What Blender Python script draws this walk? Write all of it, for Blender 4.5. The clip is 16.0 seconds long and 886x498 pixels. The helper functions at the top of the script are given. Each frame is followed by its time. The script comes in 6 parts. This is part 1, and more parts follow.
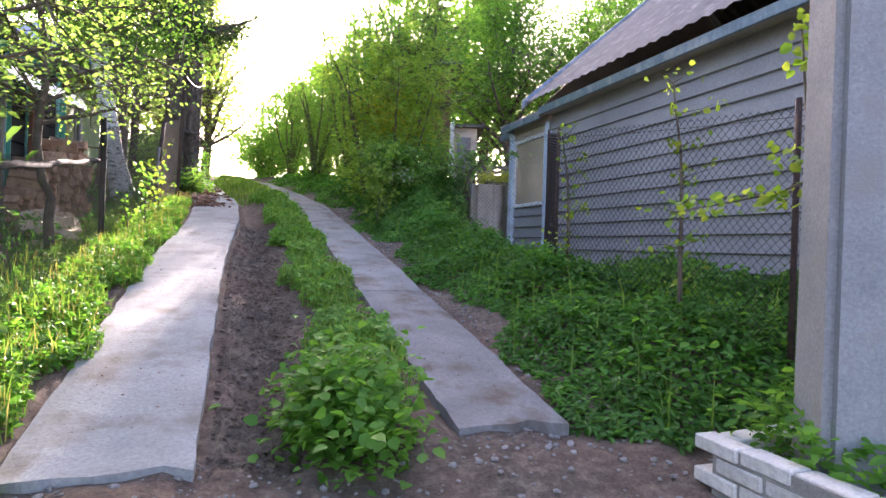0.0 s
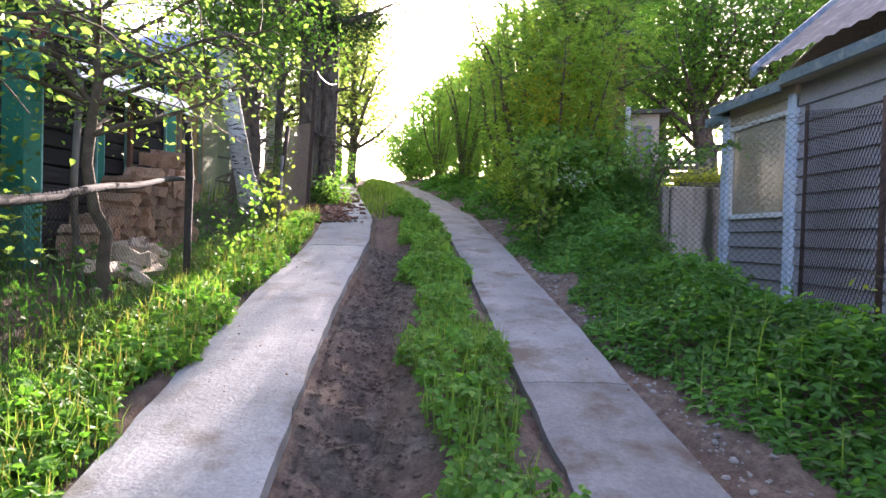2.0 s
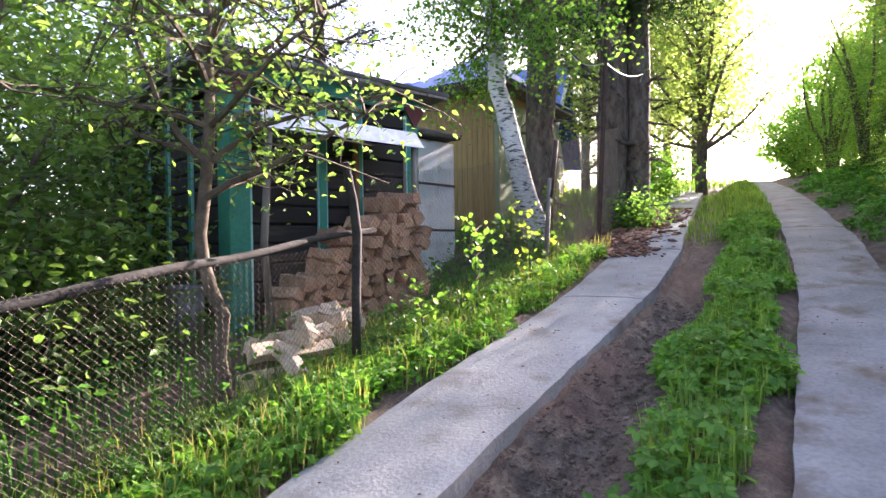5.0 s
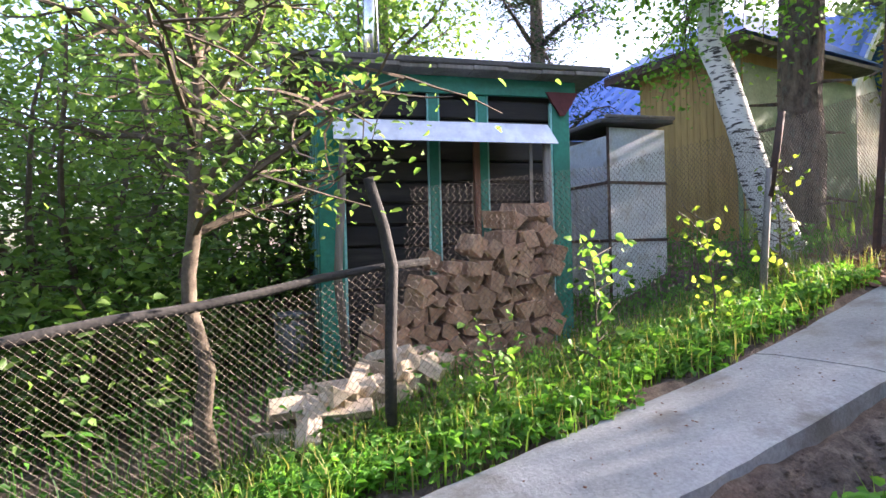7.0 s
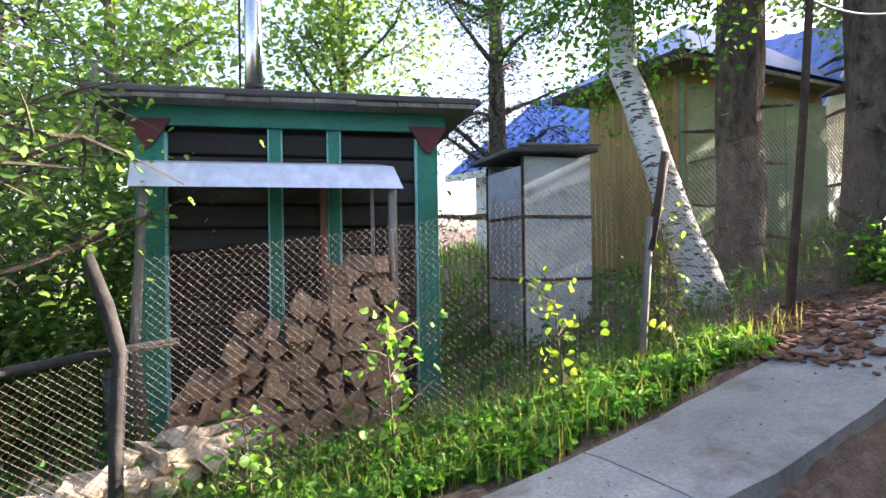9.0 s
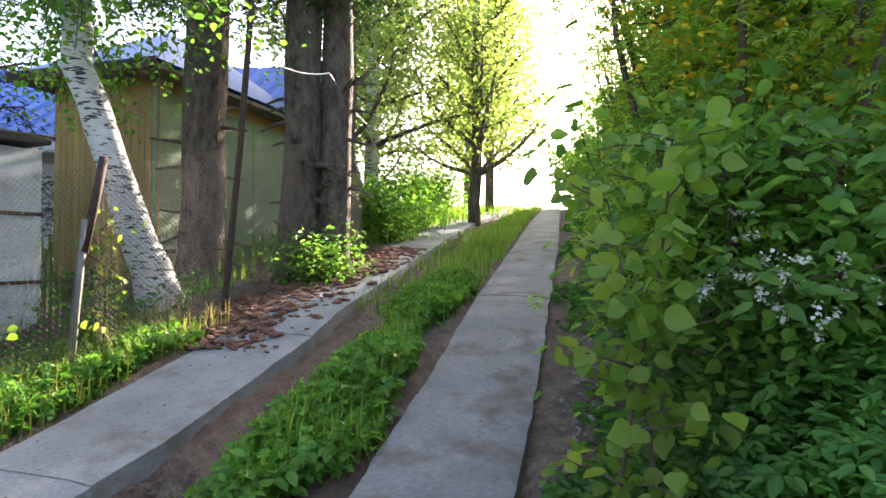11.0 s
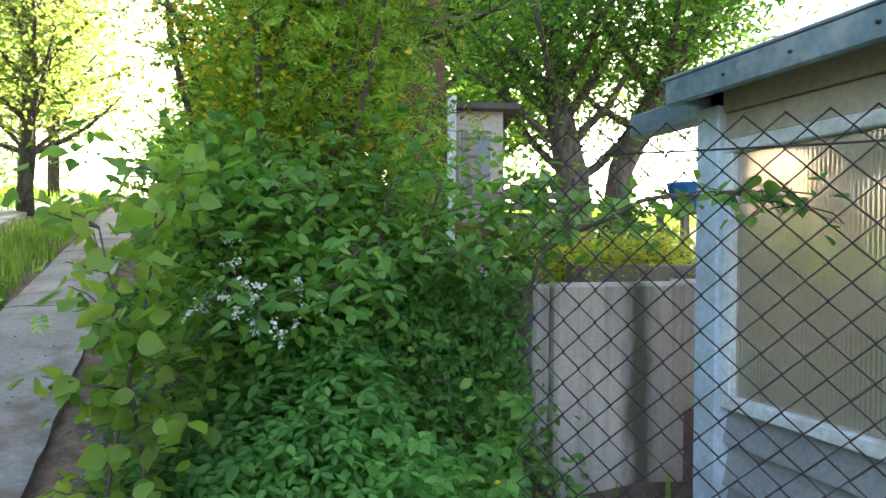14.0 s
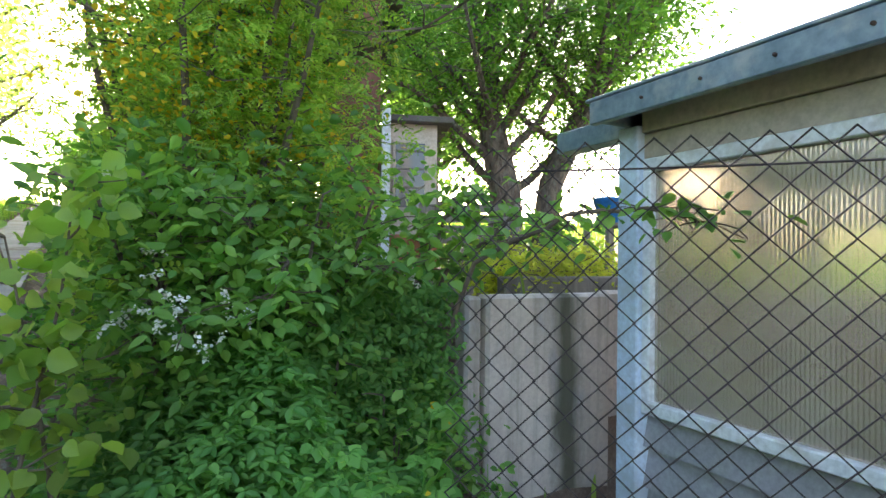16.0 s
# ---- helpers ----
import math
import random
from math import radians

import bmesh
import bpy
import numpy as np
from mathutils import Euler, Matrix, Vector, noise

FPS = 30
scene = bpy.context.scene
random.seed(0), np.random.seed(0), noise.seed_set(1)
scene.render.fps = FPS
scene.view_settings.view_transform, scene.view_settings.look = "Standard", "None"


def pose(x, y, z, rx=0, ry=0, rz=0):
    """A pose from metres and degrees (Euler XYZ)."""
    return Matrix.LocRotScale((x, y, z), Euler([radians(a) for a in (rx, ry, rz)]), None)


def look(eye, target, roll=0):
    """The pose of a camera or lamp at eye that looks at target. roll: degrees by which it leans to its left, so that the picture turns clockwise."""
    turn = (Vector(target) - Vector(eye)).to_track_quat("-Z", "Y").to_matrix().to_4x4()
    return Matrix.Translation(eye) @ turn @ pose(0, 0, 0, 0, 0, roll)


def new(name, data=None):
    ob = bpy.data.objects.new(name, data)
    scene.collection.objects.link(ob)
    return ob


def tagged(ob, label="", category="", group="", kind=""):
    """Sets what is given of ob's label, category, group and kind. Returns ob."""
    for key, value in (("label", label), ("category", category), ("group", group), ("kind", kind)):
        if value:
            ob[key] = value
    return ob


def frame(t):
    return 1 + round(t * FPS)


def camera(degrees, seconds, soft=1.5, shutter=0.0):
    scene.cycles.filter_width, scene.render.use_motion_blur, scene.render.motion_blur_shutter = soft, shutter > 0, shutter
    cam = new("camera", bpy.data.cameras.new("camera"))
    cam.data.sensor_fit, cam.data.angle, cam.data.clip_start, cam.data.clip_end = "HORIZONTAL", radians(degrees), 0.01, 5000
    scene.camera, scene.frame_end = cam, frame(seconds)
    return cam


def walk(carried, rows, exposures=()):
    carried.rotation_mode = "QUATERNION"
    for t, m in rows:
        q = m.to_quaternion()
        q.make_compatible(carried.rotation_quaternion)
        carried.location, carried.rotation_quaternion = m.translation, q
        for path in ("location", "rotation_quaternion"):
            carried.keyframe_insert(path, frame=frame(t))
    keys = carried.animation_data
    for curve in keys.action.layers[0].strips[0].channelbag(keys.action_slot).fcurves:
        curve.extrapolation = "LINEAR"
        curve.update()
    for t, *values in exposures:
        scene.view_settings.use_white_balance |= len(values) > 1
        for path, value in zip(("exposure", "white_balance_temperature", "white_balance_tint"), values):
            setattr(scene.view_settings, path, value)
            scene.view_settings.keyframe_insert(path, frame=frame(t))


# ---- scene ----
cam = camera(74.8, 16.0)

PATH = [
    (0, (0.229, -0.899, 1.284), (0.895, 0.987, 1.279), 1.8),
    (0.5, (0.227, -0.131, 1.409), (0.646, 1.824, 1.374), 1.2),
    (1, (0.307, 0.45, 1.503), (0.598, 2.428, 1.457), 1.5),
    (1.5, (0.464, 0.951, 1.571), (0.714, 2.935, 1.53), 1.1),
    (2, (0.6, 1.392, 1.696), (0.763, 3.385, 1.66), 1.6),
    (2.5, (0.825, 1.728, 1.815), (0.861, 3.727, 1.773), 1.5),
    (3, (1.019, 2.001, 1.909), (0.89, 3.997, 1.859), 1.3),
    (3.5, (1.219, 2.304, 1.937), (0.813, 4.262, 1.907), -0.2),
    (4, (1.421, 2.725, 1.985), (0.774, 4.617, 1.959), -0.5),
    (4.5, (1.504, 3.225, 2.025), (0.658, 5.037, 1.998), -0.6),
    (5, (1.451, 3.663, 2.084), (0.39, 5.358, 2.069), -0.9),
    (5.2, (1.457, 3.85, 2.092), (0.315, 5.492, 2.075), -0.8),
    (7.5, (1.693, 6.08, 2.409), (-0.118, 6.928, 2.381), -0.8),
    (8, (1.685, 6.638, 2.546), (-0.152, 7.429, 2.499), -0.1),
    (8.2, (1.688, 6.803, 2.578), (-0.147, 7.599, 2.555), -0.7),
    (10.3, (2.262, 7.064, 2.65), (0.972, 8.593, 2.644), 0.8),
    (10.5, (2.321, 7.059, 2.648), (1.222, 8.729, 2.648), 0.7),
    (11, (2.494, 7.004, 2.633), (1.903, 8.915, 2.648), 0.5),
    (11.5, (2.729, 7.01, 2.596), (2.469, 8.992, 2.612), -0.5),
    (12, (2.905, 6.811, 2.696), (2.93, 8.81, 2.694), 0.3),
    (12.5, (2.899, 6.772, 2.719), (3.179, 8.752, 2.711), 0.6),
    (13, (2.888, 6.758, 2.732), (3.338, 8.707, 2.722), 0.6),
    (13.5, (2.889, 6.754, 2.741), (3.481, 8.664, 2.731), 0.6),
    (14, (2.869, 6.752, 2.769), (3.568, 8.626, 2.759), 0.6),
    (14.5, (2.86, 6.735, 2.772), (3.632, 8.58, 2.798), 0.8),
    (15, (2.86, 6.735, 2.772), (3.683, 8.558, 2.802), 0.8),
    (15.5, (2.857, 6.721, 2.772), (3.719, 8.526, 2.804), 0.9),
    (16, (2.874, 6.729, 2.771), (3.777, 8.513, 2.804), 0.8),
]
EXPOSURE = [(0.0, 2.75, 6650, 32), (3.0, 2.68, 6600, 31), (5.0, 2.72, 6600, 31), (8.0, 2.75, 6550, 25), (10.5, 2.5, 6850, 23), (12.0, 3.15, 6950, 17), (16.0, 3.15, 6950, 14)]
walk(cam, [(t, look(eye, target, roll)) for t, eye, target, roll in PATH], EXPOSURE)

# ---------------------------------------------------------------- light
SUN_AZ, SUN_EL = radians(12.0), radians(23.5)      # sun stands up the lane, a little to its right
world = bpy.data.worlds.new("sky")
scene.world = world
world.use_nodes = True
wn = world.node_tree.nodes
sky = wn.new("ShaderNodeTexSky")
sky.sky_type = "NISHITA"
sky.sun_disc = False
sky.sun_elevation, sky.sun_rotation = SUN_EL, SUN_AZ
sky.dust_density, sky.air_density = 3.0, 1.0
wn["Background"].inputs[1].default_value = 0.12
world.node_tree.links.new(sky.outputs[0], wn["Background"].inputs[0])
sun_data = bpy.data.lights.new("sun", "SUN")
sun_data.energy, sun_data.angle, sun_data.color = 5.0, radians(0.6), (1.0, 0.93, 0.8)
sun = new("sun", sun_data)
sun.matrix_world = look((0, 0, 30), (-math.sin(SUN_AZ) * 50, -math.cos(SUN_AZ) * 50, 30 - math.tan(SUN_EL) * 50))

rng = np.random.default_rng(7)


# ---------------------------------------------------------------- materials
def shader(name):
    m = bpy.data.materials.new(name)
    m.use_nodes = True
    nt = m.node_tree
    return m, nt, nt.nodes["Principled BSDF"]


def noise_tex(nt, scale, detail=6.0, rough=0.6, coords="Object", stretch=(1, 1, 1)):
    tc = nt.nodes.new("ShaderNodeTexCoord")
    mp = nt.nodes.new("ShaderNodeMapping")
    mp.inputs["Scale"].default_value = stretch
    n = nt.nodes.new("ShaderNodeTexNoise")
    n.inputs["Scale"].default_value, n.inputs["Detail"].default_value, n.inputs["Roughness"].default_value = scale, detail, rough
    nt.links.new(tc.outputs[coords], mp.inputs[0])
    nt.links.new(mp.outputs[0], n.inputs[0])
    return n


def ramp(nt, source, stops):
    r = nt.nodes.new("ShaderNodeValToRGB")
    while len(r.color_ramp.elements) < len(stops):
        r.color_ramp.elements.new(0.5)
    for e, (p, c) in zip(r.color_ramp.elements, stops):
        e.position, e.color = p, (*c, 1)
    nt.links.new(source, r.inputs[0])
    return r.outputs[0]


def mixed(nt, fac, a, b, mode="MIX"):
    m = nt.nodes.new("ShaderNodeMix")
    m.data_type, m.blend_type = "RGBA", mode
    for sock, v in ((m.inputs[0], fac), (m.inputs[6], a), (m.inputs[7], b)):
        if isinstance(v, (int, float)):
            sock.default_value = v
        elif isinstance(v, tuple):
            sock.default_value = (*v, 1)
        else:
            nt.links.new(v, sock)
    return m.outputs[2]


def bumped(nt, bsdf, height, strength, distance=0.02):
    b = nt.nodes.new("ShaderNodeBump")
    b.inputs["Strength"].default_value, b.inputs["Distance"].default_value = strength, distance
    nt.links.new(height, b.inputs["Height"])
    nt.links.new(b.outputs[0], bsdf.inputs["Normal"])


def surface(name, dark, light, rough=0.8, big=2.0, fine=40.0, bump=0.4, metal=0.0, stretch=(1, 1, 1), vary=0.0, stain=None, depth=0.01):
    """A worn surface: large blotches, fine grain and relief, and a stain colour."""
    m, nt, b = shader(name)
    n1, n2 = noise_tex(nt, big, stretch=stretch), noise_tex(nt, fine, stretch=stretch)
    col = ramp(nt, n1.outputs[0], [(0.3, dark), (0.7, light)])
    grain = ramp(nt, n2.outputs[0], [(0.3, (0.72,) * 3), (0.7, (1.15,) * 3)])
    col = mixed(nt, 0.8, col, grain, "MULTIPLY")
    if stain:
        s = ramp(nt, noise_tex(nt, big * 1.7, detail=9, stretch=stretch).outputs[0], [(0.52, (0, 0, 0)), (0.68, (1, 1, 1))])
        col = mixed(nt, s, col, stain)
    if vary:
        oi = nt.nodes.new("ShaderNodeObjectInfo")
        v = ramp(nt, oi.outputs["Random"], [(0.0, (1 - vary,) * 3), (1.0, (1 + vary,) * 3)])
        col = mixed(nt, 1.0, col, v, "MULTIPLY")
    nt.links.new(col, b.inputs["Base Color"])
    b.inputs["Roughness"].default_value, b.inputs["Metallic"].default_value = rough, metal
    bumped(nt, b, n2.outputs[0], bump, depth)
    return m


def foliage(name, dark, light, rough=0.5, through_share=0.45, glow=1.9):
    """Leaves: each one its own green, light shines through."""
    m, nt, b = shader(name)
    geo = nt.nodes.new("ShaderNodeNewGeometry")
    col = ramp(nt, geo.outputs["Random Per Island"], [(0.0, dark), (0.55, tuple((a + c) / 2 for a, c in zip(dark, light))), (1.0, light)])
    patch = ramp(nt, noise_tex(nt, 1.3, detail=2).outputs[0], [(0.3, (0.75,) * 3), (0.7, (1.2,) * 3)])
    col = mixed(nt, 1.0, col, patch, "MULTIPLY")
    nt.links.new(col, b.inputs["Base Color"])
    b.inputs["Roughness"].default_value = rough
    b.inputs["Specular IOR Level"].default_value = 0.35
    tr = nt.nodes.new("ShaderNodeBsdfTranslucent")
    nt.links.new(mixed(nt, 1.0, col, (glow, glow * 1.0, glow * 0.55), "MULTIPLY"), tr.inputs[0])
    mx = nt.nodes.new("ShaderNodeMixShader")
    mx.inputs[0].default_value = through_share
    nt.links.new(b.outputs[0], mx.inputs[1])
    nt.links.new(tr.outputs[0], mx.inputs[2])
    nt.links.new(mx.outputs[0], nt.nodes["Material Output"].inputs[0])
    return m


M_CONCRETE = surface("concrete", (0.22, 0.23, 0.23), (0.37, 0.375, 0.37), 0.85, 1.6, 45, 0.6, vary=0.08, stain=(0.17, 0.155, 0.135))
M_DUSTCON = surface("dusty_concrete", (0.16, 0.165, 0.165), (0.29, 0.29, 0.285), 0.88, 1.8, 40, 0.6, vary=0.1, stain=(0.13, 0.1, 0.078))
M_OLDCON = surface("old_concrete", (0.32, 0.28, 0.24), (0.52, 0.46, 0.4), 0.9, 2.2, 24, 0.5, stretch=(1.4, 1, 0.16), stain=(0.1, 0.1, 0.055))
M_POLE = surface("pole_concrete", (0.24, 0.25, 0.26), (0.34, 0.345, 0.35), 0.85, 2.5, 60, 0.4, stain=(0.27, 0.26, 0.25))
M_BRICK = surface("silicate_brick", (0.52, 0.5, 0.46), (0.68, 0.66, 0.62), 0.9, 5, 60, 0.4, vary=0.1, stain=(0.4, 0.38, 0.33))
M_MORTAR = surface("mortar", (0.25, 0.24, 0.22), (0.35, 0.33, 0.3), 0.95, 6, 60, 0.5)
M_LOGWALL = surface("tarred_plank", (0.016, 0.014, 0.013), (0.05, 0.043, 0.038), 0.8, 1.5, 22, 0.7, stretch=(0.12, 1, 1), vary=0.35, stain=(0.12, 0.105, 0.09))
M_GREEN = surface("green_paint", (0.01, 0.2, 0.13), (0.02, 0.29, 0.2), 0.5, 2, 30, 0.25, stain=(0.015, 0.17, 0.12))
M_EDGE = surface("pale_teal_paint", (0.2, 0.55, 0.5), (0.32, 0.68, 0.63), 0.5, 3, 40, 0.2, stain=(0.14, 0.42, 0.36))
M_WHITE = surface("white_paint", (0.66, 0.69, 0.71), (0.8, 0.82, 0.83), 0.55, 3, 40, 0.2, stain=(0.5, 0.48, 0.43))
M_PALEBLUE = surface("pale_blue_paint", (0.48, 0.6, 0.74), (0.6, 0.7, 0.8), 0.5, 3, 40, 0.2, stain=(0.42, 0.48, 0.54))
M_MAROON = surface("maroon_paint", (0.1, 0.015, 0.018), (0.15, 0.03, 0.03), 0.6, 4, 40, 0.3)
M_FELT = surface("roofing_felt", (0.07, 0.065, 0.06), (0.15, 0.14, 0.13), 0.95, 2, 60, 0.5, stain=(0.1, 0.11, 0.05))
M_TIN = surface("painted_tin", (0.62, 0.66, 0.74), (0.76, 0.79, 0.84), 0.35, 2, 12, 0.1, metal=0.25, stain=(0.55, 0.57, 0.62))
M_STEEL = surface("stainless", (0.55, 0.55, 0.56), (0.7, 0.7, 0.71), 0.22, 4, 50, 0.05, metal=1.0)
M_RUST = surface("rusty_iron", (0.05, 0.035, 0.03), (0.12, 0.07, 0.05), 0.8, 12, 90, 0.5, metal=0.3)
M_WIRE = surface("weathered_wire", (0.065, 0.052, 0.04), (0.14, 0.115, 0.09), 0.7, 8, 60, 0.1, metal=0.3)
# lighter copy of the rusty wire: the sun on it is in the colour
M_WIRETAN = surface("sun_toned_rust_wire", (0.26, 0.2, 0.15), (0.4, 0.31, 0.24), 0.6, 8, 60, 0.1, metal=0.3)
M_WIREDARK = surface("rusted_wire", (0.022, 0.016, 0.015), (0.05, 0.034, 0.03), 0.75, 12, 60, 0.1, metal=0.1)
M_RAIL = surface("dark_sapling_wood", (0.02, 0.018, 0.016), (0.055, 0.05, 0.044), 0.9, 4, 40, 0.6, stain=(0.06, 0.055, 0.05))
M_GREYWOOD = surface("grey_wood", (0.16, 0.14, 0.12), (0.3, 0.27, 0.23), 0.9, 4, 50, 0.6, stretch=(1, 1, 0.15), stain=(0.12, 0.1, 0.08))
M_LOG = surface("split_birch", (0.34, 0.17, 0.095), (0.62, 0.41, 0.27), 0.85, 7, 60, 0.5, vary=0.28, stain=(0.2, 0.1, 0.06))
M_LOGPALE = surface("fresh_split_wood", (0.5, 0.38, 0.26), (0.72, 0.6, 0.46), 0.8, 5, 50, 0.4, vary=0.15)
M_OCHRE = surface("ochre_plank", (0.3, 0.19, 0.065), (0.42, 0.28, 0.1), 0.7, 1.5, 25, 0.4, stretch=(1, 1, 0.12), vary=0.08)
M_SAGE = surface("sage_board", (0.16, 0.24, 0.14), (0.24, 0.33, 0.2), 0.7, 1.5, 25, 0.4, vary=0.06)
M_BLUEROOF = surface("blue_metal_tile", (0.02, 0.1, 0.42), (0.04, 0.17, 0.58), 0.35, 2, 20, 0.15, metal=0.2)
M_GREYMETAL = surface("blue_grey_metal", (0.16, 0.23, 0.29), (0.3, 0.38, 0.44), 0.4, 3, 24, 0.25, metal=0.35, stain=(0.42, 0.44, 0.45))
M_ROOFGREY = surface("weathered_roof_sheet", (0.07, 0.065, 0.065), (0.16, 0.15, 0.15), 0.65, 3, 30, 0.3, stain=(0.24, 0.22, 0.21))
M_SIDING = surface("grey_vinyl_siding", (0.26, 0.255, 0.265), (0.34, 0.335, 0.345), 0.55, 1.5, 40, 0.15, vary=0.03)
M_BEIGE = surface("beige_board", (0.42, 0.36, 0.29), (0.54, 0.47, 0.38), 0.6, 2, 30, 0.2)
M_BROWNPLANK = surface("red_brown_plank", (0.16, 0.07, 0.045), (0.26, 0.12, 0.075), 0.8, 3, 40, 0.4, stretch=(1, 1, 0.15), vary=0.12)
M_DARKGLASS, _nt, _b = shader("window_glass")
_b.inputs["Base Color"].default_value, _b.inputs["Roughness"].default_value = (0.05, 0.06, 0.07, 1), 0.06
M_RED = surface("red_brick", (0.3, 0.12, 0.06), (0.45, 0.2, 0.11), 0.9, 6, 50, 0.4)
M_BARK = surface("spruce_bark", (0.045, 0.034, 0.027), (0.25, 0.19, 0.15), 0.95, 11, 26, 1.0, stretch=(1, 1, 0.45), depth=0.06, stain=(0.16, 0.16, 0.13))
M_TWIG = surface("twig_bark", (0.06, 0.045, 0.03), (0.17, 0.13, 0.09), 0.9, 12, 60, 0.5)
M_BLUE = surface("blue_plastic", (0.01, 0.16, 0.5), (0.02, 0.22, 0.6), 0.35, 4, 30, 0.1)
M_CABLE = surface("white_cable", (0.55, 0.55, 0.53), (0.7, 0.7, 0.68), 0.5, 10, 60, 0.1)
M_STONE = surface("grey_stone", (0.2, 0.19, 0.18), (0.36, 0.34, 0.32), 0.9, 7, 50, 0.5, vary=0.2)
M_DEBRIS = surface("bark_debris", (0.1, 0.05, 0.035), (0.24, 0.12, 0.075), 0.95, 12, 60, 0.5, vary=0.25)


def birch_bark():
    m, nt, b = shader("birch_bark")
    n = noise_tex(nt, 9, detail=4, stretch=(0.9, 0.9, 4.0))
    marks = ramp(nt, n.outputs[0], [(0.55, (0, 0, 0)), (0.6, (1, 1, 1))])
    base = ramp(nt, noise_tex(nt, 3).outputs[0], [(0.3, (0.55, 0.53, 0.48)), (0.7, (0.78, 0.76, 0.72))])
    col = mixed(nt, marks, base, (0.045, 0.04, 0.035))
    nt.links.new(col, b.inputs["Base Color"])
    b.inputs["Roughness"].default_value = 0.7
    bumped(nt, b, n.outputs[0], 0.4, 0.01)
    return m


def soil():
    """Bare trodden earth in the ruts, brown leaf mould under the plants."""
    m, nt, b = shader("soil")
    n1, n2, n3 = noise_tex(nt, 0.9), noise_tex(nt, 9, detail=10, rough=0.7), noise_tex(nt, 55, detail=6, rough=0.7)
    col = ramp(nt, n2.outputs[0], [(0.3, (0.045, 0.035, 0.028)), (0.5, (0.14, 0.105, 0.08)), (0.72, (0.3, 0.24, 0.19))])
    col = mixed(nt, ramp(nt, n1.outputs[0], [(0.4, (0, 0, 0)), (0.65, (0.6,) * 3)]), col, (0.2, 0.12, 0.085))
    col = mixed(nt, 0.9, col, ramp(nt, n3.outputs[0], [(0.3, (0.6,) * 3), (0.7, (1.3,) * 3)]), "MULTIPLY")
    nt.links.new(col, b.inputs["Base Color"])
    b.inputs["Roughness"].default_value = 0.95
    bumped(nt, b, n3.outputs[0], 0.9, 0.03)
    return m


def polycarbonate():
    m, nt, b = shader("twinwall_polycarbonate")
    col = ramp(nt, noise_tex(nt, 1.2).outputs[0], [(0.3, (0.6, 0.5, 0.38)), (0.7, (0.8, 0.72, 0.6))])
    nt.links.new(col, b.inputs["Base Color"])
    b.inputs["Roughness"].default_value = 0.16
    b.inputs["Transmission Weight"].default_value = 0.7
    b.inputs["IOR"].default_value = 1.5
    b.inputs["Coat Weight"].default_value = 0.6
    b.inputs["Coat Roughness"].default_value = 0.12
    return m


def streaked_concrete():
    """Cast wall: pinkish and bluish blotches, board lines and one mossy run-off streak."""
    m, nt, b = shader("streaked_concrete")
    col = ramp(nt, noise_tex(nt, 1.8, detail=5, stretch=(1.6, 1, 0.7)).outputs[0], [(0.32, (0.36, 0.38, 0.43)), (0.5, (0.5, 0.43, 0.38)), (0.68, (0.6, 0.54, 0.48))])
    col = mixed(nt, 0.8, col, ramp(nt, noise_tex(nt, 30, rough=0.7).outputs[0], [(0.3, (0.75,) * 3), (0.7, (1.12,) * 3)]), "MULTIPLY")
    runs = ramp(nt, noise_tex(nt, 5, detail=7, stretch=(1.6, 1, 0.1)).outputs[0], [(0.5, (0, 0, 0)), (0.7, (0.7,) * 3)])
    col = mixed(nt, runs, col, (0.17, 0.16, 0.12))
    tc = nt.nodes.new("ShaderNodeTexCoord")
    sep = nt.nodes.new("ShaderNodeSeparateXYZ")
    nt.links.new(tc.outputs["Object"], sep.inputs[0])
    wob = nt.nodes.new("ShaderNodeMath")
    wob.operation = "MULTIPLY_ADD"
    nt.links.new(noise_tex(nt, 6, stretch=(1, 1, 0.35)).outputs[0], wob.inputs[0])
    wob.inputs[1].default_value = 0.22
    nt.links.new(sep.outputs[0], wob.inputs[2])
    near = nt.nodes.new("ShaderNodeMath")
    near.operation = "SUBTRACT"
    nt.links.new(wob.outputs[0], near.inputs[0])
    near.inputs[1].default_value = 5.31
    far = nt.nodes.new("ShaderNodeMath")
    far.operation = "ABSOLUTE"
    nt.links.new(near.outputs[0], far.inputs[0])
    streak = ramp(nt, far.outputs[0], [(0.03, (0.9,) * 3), (0.13, (0, 0, 0))])
    col = mixed(nt, streak, col, (0.06, 0.065, 0.035))
    nt.links.new(col, b.inputs["Base Color"])
    b.inputs["Roughness"].default_value = 0.9
    bumped(nt, b, noise_tex(nt, 26, rough=0.7).outputs[0], 0.5, 0.012)
    return m


M_STREAKED = streaked_concrete()
M_BIRCH, M_SOIL, M_POLY = birch_bark(), soil(), polycarbonate()
L_WEED = foliage("goutweed_leaf", (0.035, 0.13, 0.02), (0.09, 0.26, 0.045))
L_CENTRE = foliage("low_weed_leaf", (0.05, 0.17, 0.02), (0.14, 0.32, 0.05))
L_HEDGE = foliage("shrub_leaf", (0.055, 0.17, 0.03), (0.2, 0.36, 0.08))
L_FOOT = foliage("hedge_foot_leaf", (0.055, 0.18, 0.035), (0.15, 0.33, 0.075))
L_YELLOW = foliage("young_leaf", (0.12, 0.25, 0.03), (0.3, 0.37, 0.06))
L_SAPLING = foliage("aspen_sapling_leaf", (0.11, 0.24, 0.035), (0.27, 0.37, 0.08), 0.5, 0.5, 1.9)
